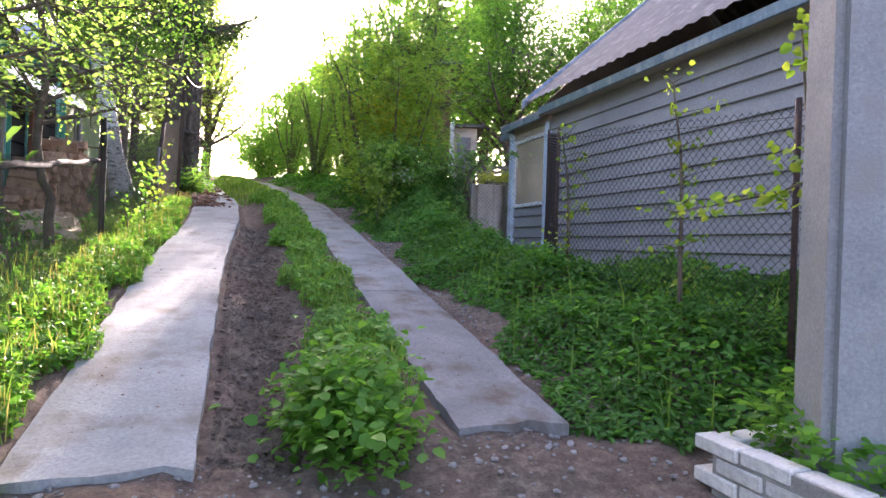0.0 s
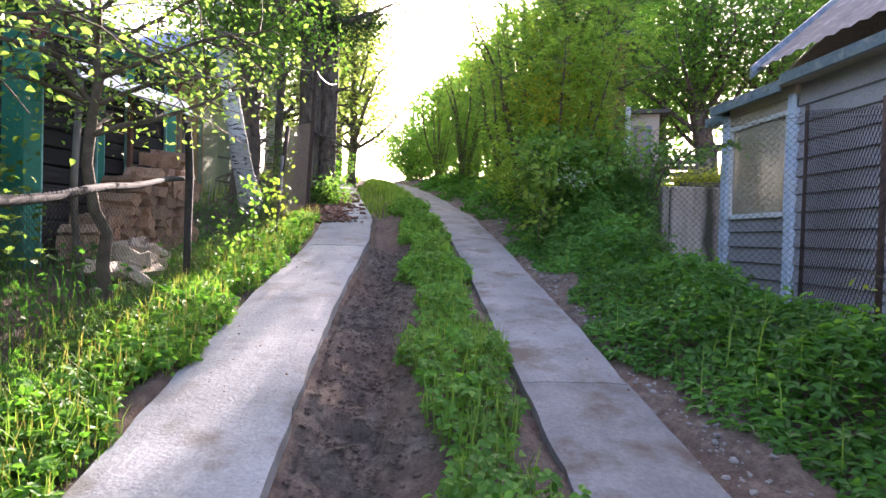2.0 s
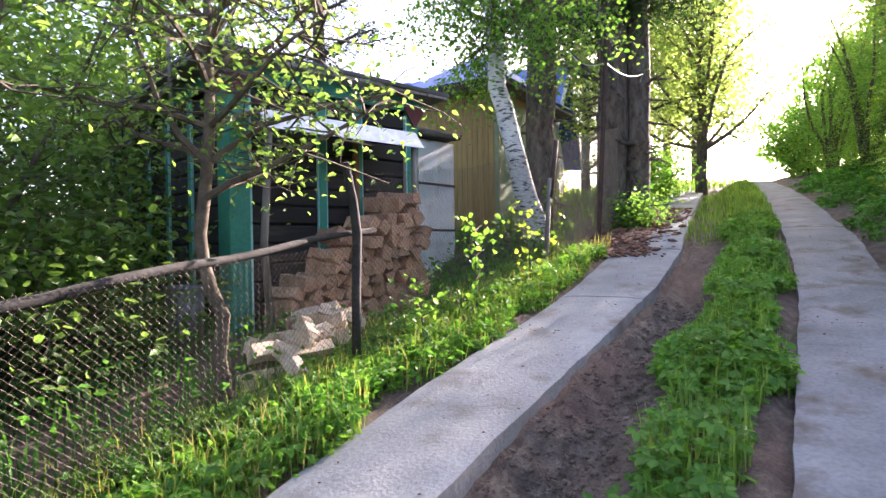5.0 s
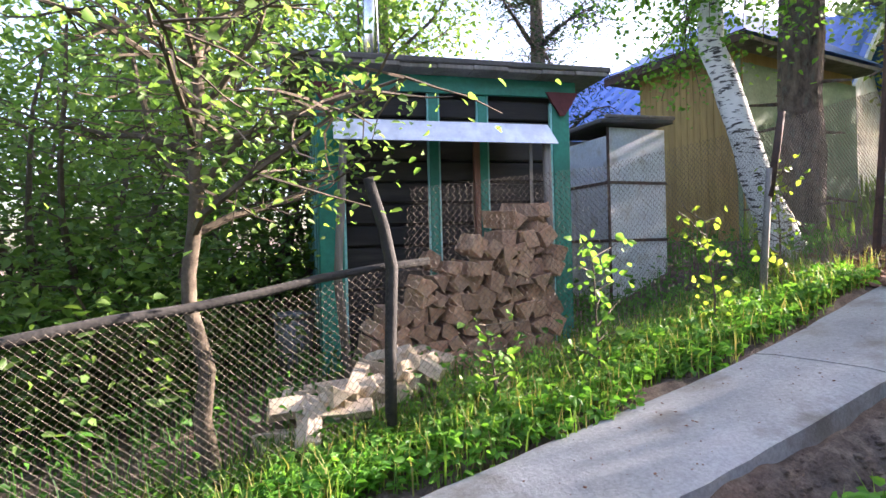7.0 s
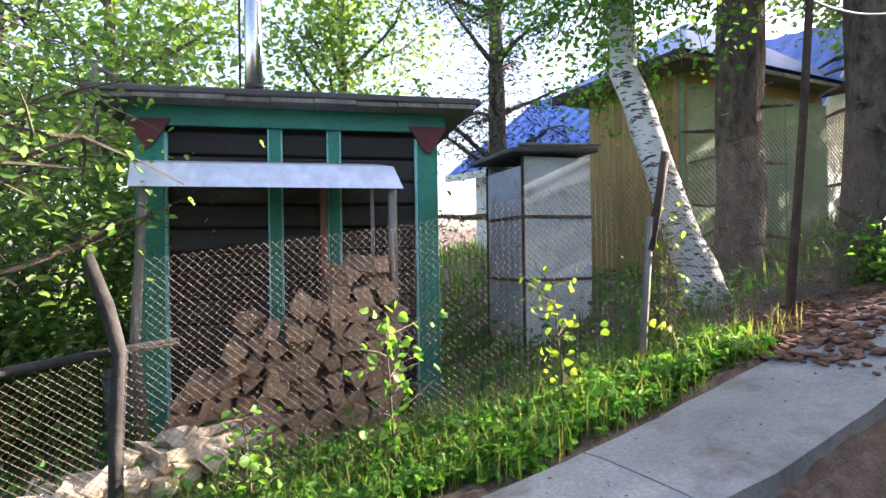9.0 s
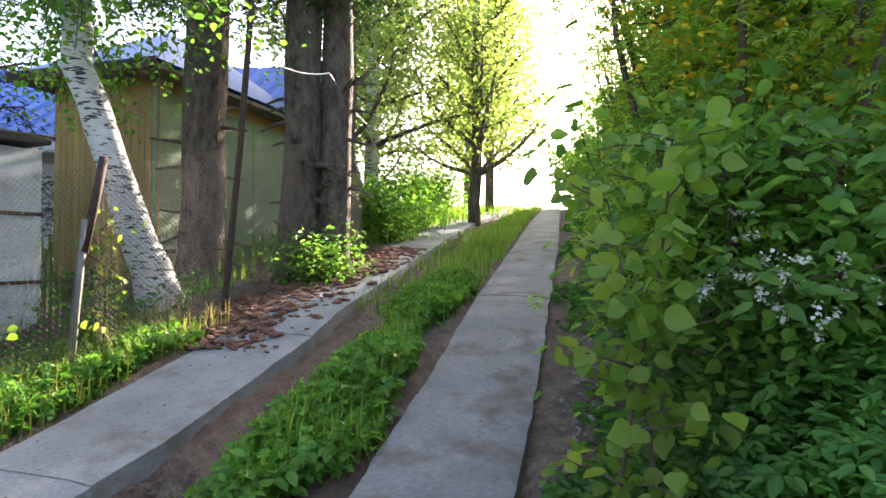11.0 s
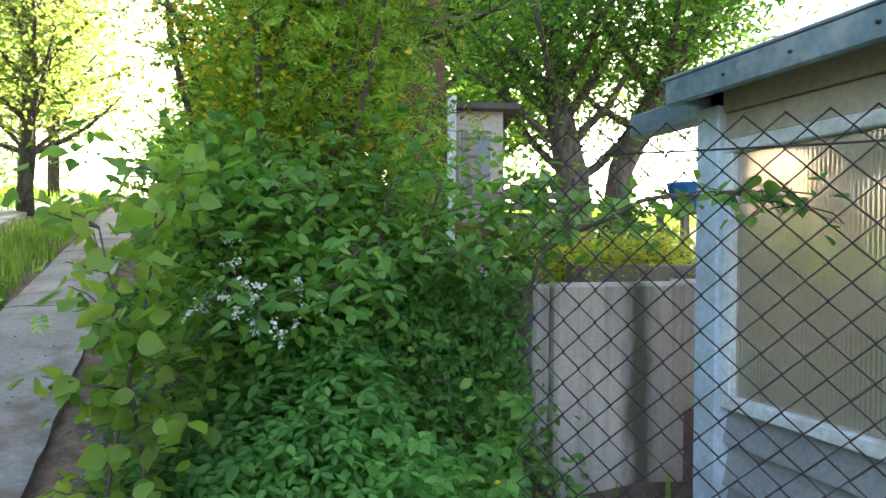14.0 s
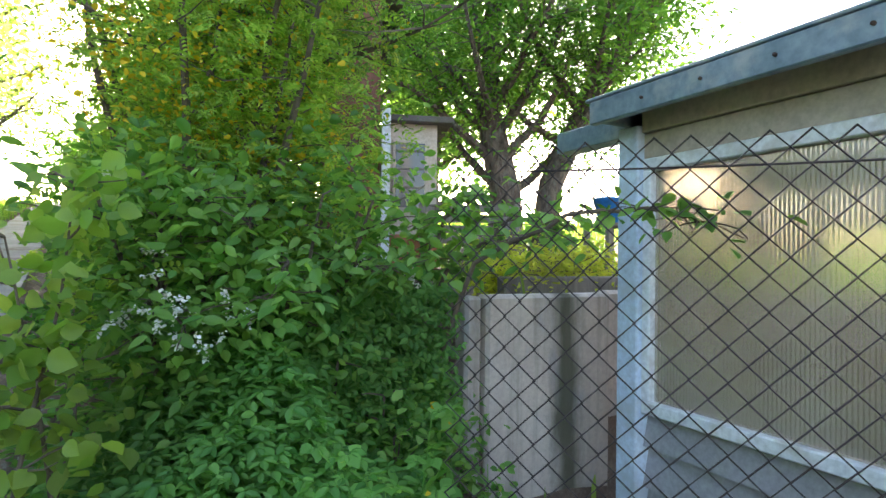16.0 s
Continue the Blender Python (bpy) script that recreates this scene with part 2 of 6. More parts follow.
L_BUSH = foliage("garden_bush_leaf", (0.06, 0.14, 0.03), (0.17, 0.28, 0.07), 0.5, 0.42, 1.7)
L_GOLD = foliage("golden_spirea_leaf", (0.34, 0.4, 0.05), (0.56, 0.55, 0.09), 0.5, 0.5, 1.7)
L_PEA = foliage("pea_shrub_leaf", (0.11, 0.24, 0.03), (0.28, 0.4, 0.08), 0.5, 0.55, 2.1)
L_CELANDINE = foliage("celandine_leaf", (0.09, 0.25, 0.05), (0.19, 0.38, 0.09), 0.5, 0.5, 1.9)
L_OLIVE = foliage("apple_leaf", (0.085, 0.18, 0.04), (0.23, 0.35, 0.1), 0.5, 0.5, 1.9)
L_ASPEN = foliage("aspen_leaf", (0.17, 0.27, 0.08), (0.33, 0.41, 0.16), 0.5, 0.5, 1.6)
L_BIRCH = foliage("birch_leaf", (0.07, 0.2, 0.03), (0.2, 0.38, 0.07))
L_NEEDLE = foliage("spruce_needle", (0.02, 0.055, 0.02), (0.05, 0.11, 0.035), 0.6, 0.2)
L_GRASS = foliage("grass_blade", (0.07, 0.17, 0.025), (0.22, 0.35, 0.07), 0.55, 0.4)
L_DRY = foliage("dry_grass_blade", (0.2, 0.2, 0.06), (0.34, 0.3, 0.12), 0.7, 0.35)
L_FLOWER = foliage("white_blossom", (0.62, 0.62, 0.55), (0.8, 0.8, 0.74), 0.7, 0.3, 1.0)
L_YFLOWER = foliage("yellow_blossom", (0.55, 0.4, 0.02), (0.75, 0.55, 0.03), 0.7, 0.3, 1.0)


# ---------------------------------------------------------------- mesh helpers
def link_mesh(name, verts, faces, material, parent=None, label="", smooth=False):
    me = bpy.data.meshes.new(name)
    me.from_pydata([tuple(v) for v in verts], [], faces)
    me.materials.append(material)
    if smooth:
        me.polygons.foreach_set("use_smooth", [True] * len(me.polygons))
    me.update()
    ob = new(name, me)
    if parent:
        ob.parent = parent
    if label:
        ob["label"] = label
    return ob


def part(name, bm, material, parent=None, label="", smooth=False):
    me = bpy.data.meshes.new(name)
    bmesh.ops.recalc_face_normals(bm, faces=bm.faces)
    bm.to_mesh(me)
    bm.free()
    me.materials.append(material)
    if smooth:
        me.polygons.foreach_set("use_smooth", [True] * len(me.polygons))
    ob = new(name, me)
    if parent:
        ob.parent = parent
    if label:
        ob["label"] = label
    return ob


def thing(name, label, category, m=None, group="", kind=""):
    ob = new(name)
    ob.empty_display_size = 0.1
    if m is not None:
        ob.matrix_basis = m
    return tagged(ob, label, category, group, kind)


def box(bm, x0, x1, y0, y1, z0, z1, bevel=0.004, m=None):
    made = bmesh.ops.create_cube(bm, size=1.0)["verts"]
    for v in made:
        v.co = Vector(((x0 + x1) / 2 + v.co.x * (x1 - x0), (y0 + y1) / 2 + v.co.y * (y1 - y0), (z0 + z1) / 2 + v.co.z * (z1 - z0)))
    if m is not None:
        bmesh.ops.transform(bm, matrix=m, verts=made)
    if bevel:
        edges = list({e for v in made for e in v.link_edges})
        bmesh.ops.bevel(bm, geom=edges, offset=bevel, segments=1, affect="EDGES")
    return bm


def boxed(name, material, parent, x0, x1, y0, y1, z0, z1, bevel=0.004, label="", m=None):
    return part(name, box(bmesh.new(), x0, x1, y0, y1, z0, z1, bevel, m), material, parent, label)


def tube_data(points, radii, sides=6, verts=None, faces=None, cap=True):
    """A tapered tube along a line, added to verts and faces."""
    verts = [] if verts is None else verts
    faces = [] if faces is None else faces
    pts = [Vector(p) for p in points]
    first = len(verts)
    n = len(pts)
    side = None
    for i, p in enumerate(pts):
        d = (pts[min(i + 1, n - 1)] - pts[max(i - 1, 0)]).normalized()
        if side is None:
            side = d.cross(Vector((0.31, 0.2, 0.93)))
            if side.length < 0.1:
                side = d.cross(Vector((1, 0, 0)))
        side = (side - d * side.dot(d)).normalized()
        up = d.cross(side)
        for k in range(sides):
            a = 2 * math.pi * k / sides
            verts.append(p + (side * math.cos(a) + up * math.sin(a)) * radii[i])
    for i in range(n - 1):
        for k in range(sides):
            a, b = first + i * sides + k, first + i * sides + (k + 1) % sides
            faces.append((a, b, b + sides, a + sides))
    if cap:
        faces.append(tuple(first + k for k in reversed(range(sides))))
        faces.append(tuple(first + (n - 1) * sides + k for k in range(sides)))
    return verts, faces


def tube(name, points, radii, material, parent=None, sides=8, label=""):
    if isinstance(radii, (int, float)):
        radii = [radii] * len(points)
    v, f = tube_data(points, radii, sides)
    return link_mesh(name, v, f, material, parent, label, smooth=sides > 5)


def fast_mesh(name, verts, loops, sizes, material, parent=None, label=""):
    """A mesh from arrays, for great numbers of leaves or blades."""
    me = bpy.data.meshes.new(name)
    me.vertices.add(len(verts))
    me.vertices.foreach_set("co", np.asarray(verts, dtype=np.float32).ravel())
    me.loops.add(len(loops))
    me.loops.foreach_set("vertex_index", np.asarray(loops, dtype=np.int32))
    me.polygons.add(len(sizes))
    starts = np.concatenate(([0], np.cumsum(sizes)[:-1]))
    me.polygons.foreach_set("loop_start", starts.astype(np.int32))
    me.update(calc_edges=True)
    me.materials.append(material)
    ob = new(name, me)
    if parent:
        ob.parent = parent
    if label:
        ob["label"] = label
    return ob


def unit(v):
    return v / np.maximum(np.linalg.norm(v, axis=1, keepdims=True), 1e-6)


def leaf_mesh(name, p, d, up, length, wide, material, parent=None, label="", rounded=False):
    """One folded leaf at each point p, running along d with its face towards up."""
    n = len(p)
    s = unit(np.cross(d, up))
    nrm = np.cross(s, d)
    w = length * wide * 0.5
    fold = length * 0.12
    tip = p + d * length - nrm * fold
    if rounded:
        rim = [(0.1, 0.5), (0.3, 0.95), (0.55, 0.95), (0.8, 0.5)]
        left = [p + d * length * a + s * w * b + nrm * fold * (1 - a) for a, b in rim]
        right = [p + d * length * a - s * w * b + nrm * fold * (1 - a) for a, b in reversed(rim)]
        v = np.stack([p] + left + [tip] + right, 1).reshape(-1, 3)
        base = (np.arange(n) * 10)[:, None]
        loops = (base + np.array((0, 1, 2, 3, 4, 5, 0, 5, 6, 7, 8, 9))).ravel()
        return fast_mesh(name, v, loops, np.full(n * 2, 6), material, parent, label)
    v = np.stack((p, p + d * length * 0.28 + s * w * 0.9 + nrm * fold, p + d * length * 0.68 + s * w * 0.75 + nrm * fold * 0.7, tip,
                  p + d * length * 0.68 - s * w * 0.75 + nrm * fold * 0.7, p + d * length * 0.28 - s * w * 0.9 + nrm * fold), 1).reshape(-1, 3)
    base = (np.arange(n) * 6)[:, None]
    loops = (base + np.array((0, 1, 2, 3, 0, 3, 4, 5))).ravel()
    return fast_mesh(name, v, loops, np.full(n * 2, 4), material, parent, label)


def leaves(name, points, size, material, parent=None, wide=0.62, droop=0.25, flat=0.6, vary=0.35, label="", rounded=False):
    """One leaf at each point, turned at random."""
    p = np.asarray(points, dtype=float)
    n = len(p)
    length = size * (1 + vary * (rng.random(n) * 2 - 1))[:, None]
    ang = rng.random(n) * 2 * math.pi
    d = unit(np.stack((np.cos(ang), np.sin(ang), rng.normal(-droop, 0.35, n)), 1))
    up = unit(rng.normal(0, 1, (n, 3)) * (1 - flat) + np.array((0, 0, flat)))
    return leaf_mesh(name, p, d, up, length, wide, material, parent, label, rounded)


def spun(d, axis, angle):
    """d turned about the unit axis."""
    c, k = math.cos(angle), math.sin(angle)
    return d * c + np.cross(axis, d) * k + axis * (np.sum(axis * d, axis=1, keepdims=True) * (1 - c))


def compound(name, points, size, material, parent=None, angles=(-1.15, 0.0, 1.15), wide=0.6, tilt=0.3, label="", rounded=True, lean=(0, -0.25)):
    """Leaves of several leaflets spread like fingers in one tilted plane."""
    p = np.asarray(points, dtype=float)
    n = len(p)
    axis = unit(rng.normal(0, tilt, (n, 3)) + np.array((lean[0], lean[1], 1.0)))
    ang = rng.random(n) * 2 * math.pi
    d = np.stack((np.cos(ang), np.sin(ang), np.zeros(n)), 1)
    d = unit(d - axis * np.sum(axis * d, axis=1, keepdims=True))
    length = size * (0.65 + 0.6 * rng.random(n))[:, None]
    ps, ds, us, ls = [], [], [], []
    for a in angles:
        dd = spun(d, axis, a)
        ps.append(p + dd * length * 0.12)
        ds.append(unit(dd - axis * 0.18))
        us.append(axis)
        ls.append(length * (1.0 if abs(a) < 0.1 else 0.85))
    return leaf_mesh(name, np.concatenate(ps), np.concatenate(ds), np.concatenate(us), np.concatenate(ls), wide, material, parent, label, rounded)


def pinnate(name, points, size, material, parent=None, pairs=4, wide=0.5, label=""):
    """Feathered leaves: pairs of small leaflets along a drooping rachis."""
    p = np.asarray(points, dtype=float)
    n = len(p)
    ang = rng.random(n) * 2 * math.pi
    d = unit(np.stack((np.cos(ang), np.sin(ang), rng.normal(-0.15, 0.35, n)), 1))
    up = unit(rng.normal(0, 0.45, (n, 3)) + np.array((0, -0.2, 1.0)))
    up = unit(up - d * np.sum(up * d, axis=1, keepdims=True))
    side = np.cross(d, up)
    length = size * (0.7 + 0.6 * rng.random(n))[:, None]
    ps, ds, us, ls = [], [], [], []
    for k in range(pairs):
        t = (k + 0.6) / pairs
        at = p + d * length * t - up * length * 0.15 * t * t
        for sg in (-1, 1):
            ps.append(at)
            ds.append(unit(side * sg + d * 0.55))
            us.append(up)
            ls.append(length * 0.36)
    ps.append(p + d * length - up * length * 0.15)
    ds.append(d)
    us.append(up)
    ls.append(length * 0.36)
    return leaf_mesh(name, np.concatenate(ps), np.concatenate(ds), np.concatenate(us), np.concatenate(ls), wide, material, parent, label)


def racemes(name, points, size, material, parent=None, petals=34, label=""):
    """Hanging spikes of tiny blossoms."""
    p = np.asarray(points, dtype=float)
    way = unit(rng.normal(0, 0.7, p.shape) + np.array((0, -0.3, -0.25)))
    t = rng.random((len(p), petals, 1))
    q = p[:, None, :] + way[:, None, :] * t * size + rng.normal(0, 1, (len(p), petals, 3)) * (0.009 * (1.1 - 0.6 * t))
    return leaves(name, q.reshape(-1, 3), 0.014, material, parent, 0.95, label=label)


def blades(name, roots, height, material, parent=None, width=0.006, lean=0.35, label=""):
    """Bent tapering grass blades."""
    p = np.asarray(roots, dtype=float)
    n = len(p)
    h = (height * (0.45 + 0.75 * rng.random(n)))[:, None]
    ang = rng.random(n) * 2 * math.pi
    out = np.stack((np.cos(ang), np.sin(ang), np.zeros(n)), 1) * (lean * rng.random(n))[:, None]
    s = np.stack((-np.sin(ang), np.cos(ang), np.zeros(n)), 1) * width * (0.6 + 0.8 * rng.random(n))[:, None]
    up = np.array((0, 0, 1.0))
    a, b, c = p - up * 0.02, p + (up * 0.55 + out * 0.3) * h, p + (up * 0.95 + out) * h
    v = np.stack((a - s, a + s, b + s * 0.75, b - s * 0.75, c), 1).reshape(-1, 3)
    base = (np.arange(n) * 5)[:, None]
    loops = (base + np.array((0, 1, 2, 3, 3, 2, 4))).ravel()
    return fast_mesh(name, v, loops, np.tile((4, 3), n), material, parent, label)


# ---------------------------------------------------------------- lie of the land
def curve_of(pairs):
    xs, ys = [a for a, _ in pairs], [b for _, b in pairs]
    return lambda v: np.interp(v, xs, ys)


LANE = curve_of([(-400, -3), (-40, -2.2), (-8, -0.95), (-3, -0.35), (0, 0.0), (2, 0.29), (6.7, 1.16), (9.2, 1.6), (11.6, 2.12), (16, 2.78), (20, 3.32), (30, 4.45), (40, 4.9), (60, 5.0), (400, 5.0)])
YARD = curve_of([(-400, -3), (-40, -2.2), (-8, -1.0), (0, 0.0), (4, 0.85), (6.7, 1.3), (9.2, 1.42), (10.6, 1.55), (11.8, 2.05), (14, 2.5), (20, 3.3), (30, 4.4), (40, 4.85), (400, 5.0)])
BANK = curve_of([(-400, 0.0), (-6, 0.0), (0, 0.1), (3, 0.25), (6, 0.15), (9, 0.12), (14, 0.2), (30, 0.2), (400, 0.0)])
PLOT = curve_of([(-400, -3), (-40, -2.2), (-8, -0.7), (0, 0.6), (3, 0.88), (6, 0.95), (9.55, 1.0), (9.75, 2.42), (14, 2.6), (20, 3.4), (30, 4.5), (40, 4.95), (400, 5.0)])


lane_shift = curve_of([(-400, 0.0), (9.4, 0.0), (11, -0.1), (12.5, -0.23), (16, -0.52), (25, -1.4), (40, -2.9), (60, -4.0), (400, -4.0)])   # the lane bears left higher up
left_swing = curve_of([(-400, 0.0), (5.5, 0.0), (7, 0.04), (8.7, 0.12), (9.7, 0.17), (11, 0.23), (12.3, 0.18), (14.6, 0.1), (18, 0.05), (30, 0.0), (400, 0.0)])   # the left track swings in


def lumps(x, y, size, seed):
    """Smooth random heights between -1 and 1 on a grid of the given size."""
    def corner(i, j):
        h = np.sin(i * 127.1 + j * 311.7 + seed * 74.7) * 43758.5453
        return (h - np.floor(h)) * 2 - 1
    gx, gy = x / size, y / size
    i, j = np.floor(gx), np.floor(gy)
    a, b = gx - i, gy - j
    a, b = a * a * (3 - 2 * a), b * b * (3 - 2 * b)
    low = corner(i, j) * (1 - a) + corner(i + 1, j) * a
    high = corner(i, j + 1) * (1 - a) + corner(i + 1, j + 1) * a
    return low * (1 - b) + high * b


def land(x, y):
    """Height of the ground."""
    x, y = np.asarray(x, dtype=float), np.asarray(y, dtype=float)
    z = LANE(y)
    u = x - lane_shift(y)
    left = np.clip((-1.25 - u) / 1.0, 0, 1)
    left = left * left * (3 - 2 * left)
    z = z * (1 - left) + YARD(y) * left
    right = np.clip((u - 2.2) / 1.2, 0, 1)
    z = z + right * BANK(y)
    plot = np.clip((u - 3.3) / 0.8, 0, 1)
    plot = plot * plot * (3 - 2 * plot)
    z = z * (1 - plot) + PLOT(y) * plot
    started = np.clip((y - 1.6) / 0.6, 0, 1)
    swing = left_swing(y)
    rut = np.exp(-(((u - swing * 0.7 - 0.4) / 0.24) ** 2)) * 0.15 + np.exp(-(((u - 2.3) / 0.14) ** 2)) * 0.04
    ridge = np.exp(-(((u - 1.0) / 0.3) ** 2)) * 0.03
    strip = ((u - swing > -0.75) & (u - swing < 0.14)) | ((u > 1.35) & (u < 2.15))
    z = z + started * (-rut + ridge - 0.05 * strip) - 0.02
    trodden = np.clip(rut / 0.15, 0, 1) * (1 - 0.6 * np.clip((y - 9) / 3, 0, 1))
    z = z + trodden * (0.065 * lumps(x, y, 0.27, 1) + 0.045 * lumps(x, y, 0.12, 2) + 0.022 * lumps(x, y, 0.06, 3))
    z = z + 0.025 * np.sin(x * 5.1 + y * 1.7) * np.sin(y * 4.3 - x * 2.2) + 0.012 * np.sin(x * 13 + y * 9) * np.sin(y * 15 - x * 7)
    return z


def axis_steps(stops):
    out = []
    for a, b, step in stops:
        out += list(np.arange(a, b, step))
    return np.array(out + [stops[-1][1]])


def build_ground():
    gx = axis_steps([(-400, -60, 40), (-60, -12, 6), (-12, -3, 0.5), (-3, -0.1, 0.07), (-0.1, 0.95, 0.03), (0.95, 4.4, 0.07), (4.4, 12, 0.4), (12, 60, 6), (60, 400, 40)])
    gy = axis_steps([(-400, -40, 40), (-40, -6, 4), (-6, -1, 0.4), (-1, 1.5, 0.09), (1.5, 9.5, 0.04), (9.5, 14, 0.09), (14, 40, 0.5), (40, 100, 6), (100, 400, 40)])
    xx, yy = np.meshgrid(gx, gy)
    zz = land(xx, yy)
    v = np.stack((xx, yy, zz), -1).reshape(-1, 3)
    nx, ny = len(gx), len(gy)
    i = (np.arange(ny - 1)[:, None] * nx + np.arange(nx - 1)[None, :]).ravel()
    loops = np.stack((i, i + 1, i + nx + 1, i + nx), 1).ravel()
    ob = fast_mesh("ground", v, loops, np.full(len(i), 4), M_SOIL)
    ob.data.polygons.foreach_set("use_smooth", [True] * len(ob.data.polygons))
    return tagged(ob, "brown trodden earth rising up the lane between plants", "ground", kind="structure")


build_ground()


# ---------------------------------------------------------------- the two concrete wheel tracks
def build_track(name, u0, u1, joints, label, material, swing):
    track = thing(name, label, "pavement", kind="structure")
    for k, (y0, y1) in enumerate(zip(joints[:-1], joints[1:])):
        ny, nx = max(4, int((y1 - y0) / 0.12)), 7
        ys, xs = np.linspace(y0 + 0.003, y1 - 0.003, ny), np.linspace(u0, u1, nx)
        verts, faces = [], []
        dz = 0.012 * (rng.random() - 0.5)
        for j, y in enumerate(ys):
            for i, u in enumerate(xs):
                edge = i in (0, nx - 1)
                x = u + float(lane_shift(y) + swing(y)) + (0.008 * math.sin(y * 3.1 + u * 7) * math.sin(y * 7.7) + 0.004 * rng.normal() if edge else 0)
                z = float(LANE(y)) + dz + 0.006 * math.sin(y * 2.3 + u * 3) - (0.012 if edge else 0)
                verts.append((x, y + (0.03 * rng.normal() if j == 0 and k == 0 else 0), z))
        for j in range(ny - 1):
            for i in range(nx - 1):
                a = j * nx + i
                faces.append((a, a + 1, a + nx + 1, a + nx))
        rim = [i for i in range(nx)] + [j * nx + nx - 1 for j in range(1, ny)] + [(ny - 1) * nx + i for i in range(nx - 2, -1, -1)] + [j * nx for j in range(ny - 2, 0, -1)]
        low = {}
        for r in rim:
            x, y, z = verts[r]
            low[r] = len(verts)
            verts.append((x, y, z - 0.2))
        for a, b in zip(rim, rim[1:] + rim[:1]):
            faces.append((b, a, low[a], low[b]))
        link_mesh("slab", verts, faces, material, track)
    return track


build_track("pavement_1", -0.7, 0.07, [1.9, 4.6, 7.35, 9.05, 11.0, 13.3, 16.0, 19, 22, 26, 30], "pale concrete wheel track of cast slabs on the lane", M_CONCRETE, left_swing)
build_track("pavement_2", 1.4, 2.08, [2.05, 4.9, 8.1, 10.2, 12.4, 15, 18, 21, 25, 30], "grey concrete wheel track with cracked slabs and dust", M_DUSTCON, lambda y: 0.0)


# ---------------------------------------------------------------- chain-link fences
def chain_link(name, line, height_at, foot_at, material, parent, pitch=0.07, wire=0.0018, sides=3, label="", wave=0.0):
    """Woven zigzag wires between foot and top along a line of plan points."""
    verts, faces = [], []
    pts = [Vector((p[0], p[1], 0)) for p in line]
    lengths = [(b - a).length for a, b in zip(pts, pts[1:])]
    total = sum(lengths)

    def along(s):
        for a, b, l in zip(pts, pts[1:], lengths):
            if s <= l or b is pts[-1]:
                return a.lerp(b, s / l), (b - a).normalized()
            s -= l

    for k in range(int(2 * total / pitch) - 1):
        s0 = (k + 1) * pitch * 0.5
        c, d = along(s0)
        z0, z1 = foot_at(c), height_at(c)
        n = max(2, int((z1 - z0) / (pitch * 0.5)))
        side = Vector((-d.y, d.x, 0))
        line_pts = []
        for i in range(n + 1):
            z = z1 - i * pitch * 0.5
            off = (0.25 if (i + k) % 2 else -0.25) * pitch * 1.06
            bulge = wave * math.sin(s0 * 2.1) * math.sin((z1 - z) * 2.4)
            line_pts.append(c + d * off + side * ((0.003 if (i + k) % 2 else -0.003) + bulge) + Vector((0, 0, z)))
        tube_data(line_pts, [wire] * len(line_pts), sides, verts, faces, cap=False)
    return link_mesh(name, verts, faces, material, parent, label)


left_fence = thing("garden_fence", "brown wire-mesh fence on thin posts along the verge", "fence")
TOP_L = curve_of([(3.0, 1.75), (6.3, 2.05), (6.95, 2.2), (7.0, 2.62), (8.4, 2.8), (10.2, 3.22), (11.7, 3.62), (13.2, 3.95), (13.4, 3.65), (17, 4.1)])
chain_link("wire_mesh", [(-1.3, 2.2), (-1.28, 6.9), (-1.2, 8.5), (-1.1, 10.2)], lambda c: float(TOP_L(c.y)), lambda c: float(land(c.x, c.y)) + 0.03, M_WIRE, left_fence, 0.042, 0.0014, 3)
# upper stretch: tan wire with sunlight painted into its colour
chain_link("wire_mesh", [(-1.1, 10.2), (-1.05, 13.1), (-1.5, 15.5)], lambda c: float(TOP_L(c.y)), lambda c: float(land(c.x, c.y)) + 0.03, M_WIRETAN, left_fence, 0.042, 0.0021, 3, "dense wire mesh, sunlight put into its tan colour")
rail_pts = [(-1.34 + 0.03 * math.sin(y * 1.7), y, 1.95 + (y - 5.3) * 0.143 + 0.012 * math.sin(y * 5)) for y in np.linspace(2.2, 7.15, 16)]
tube("top_rail", rail_pts, [0.036 - 0.0009 * i for i in range(16)], M_RAIL, left_fence, 7, "dark weathered sapling rail")
tube("leaning_post", [(-1.3, 6.86, 1.3), (-1.3, 6.87, 1.75), (-1.3, 6.89, 2.17), (-1.29, 6.84, 2.4), (-1.28, 6.75, 2.67)], [0.034, 0.034, 0.036, 0.034, 0.03], M_RAIL, left_fence, 8, "crooked dark wooden post")
tube("wooden_post", [(-1.14, 10.06, 1.7), (-1.12, 10.1, 2.3), (-1.1, 10.14, 2.85)], [0.03, 0.028, 0.026], M_GREYWOOD, left_fence, 8)
tube("steel_post", [(-1.1, 10.13, 2.62), (-1.07, 10.2, 3.02), (-1.05, 10.24, 3.3)], 0.03, M_RUST, left_fence, 8, "dark steel pipe tied to the post")
tube("wooden_post", [(-1.3, 3.0, 0.5), (-1.3, 3.0, 1.8)], [0.032, 0.03], M_GREYWOOD, left_fence, 8)

mast = thing("iron_mast", "tall thin dark iron post leaning by the fence", "post")
tube("shaft", [(-0.92, 11.4, 2.1), (-0.88, 11.55, 3.6), (-0.83, 11.7, 5.6)], [0.032, 0.03, 0.028], M_RUST, mast, 4)

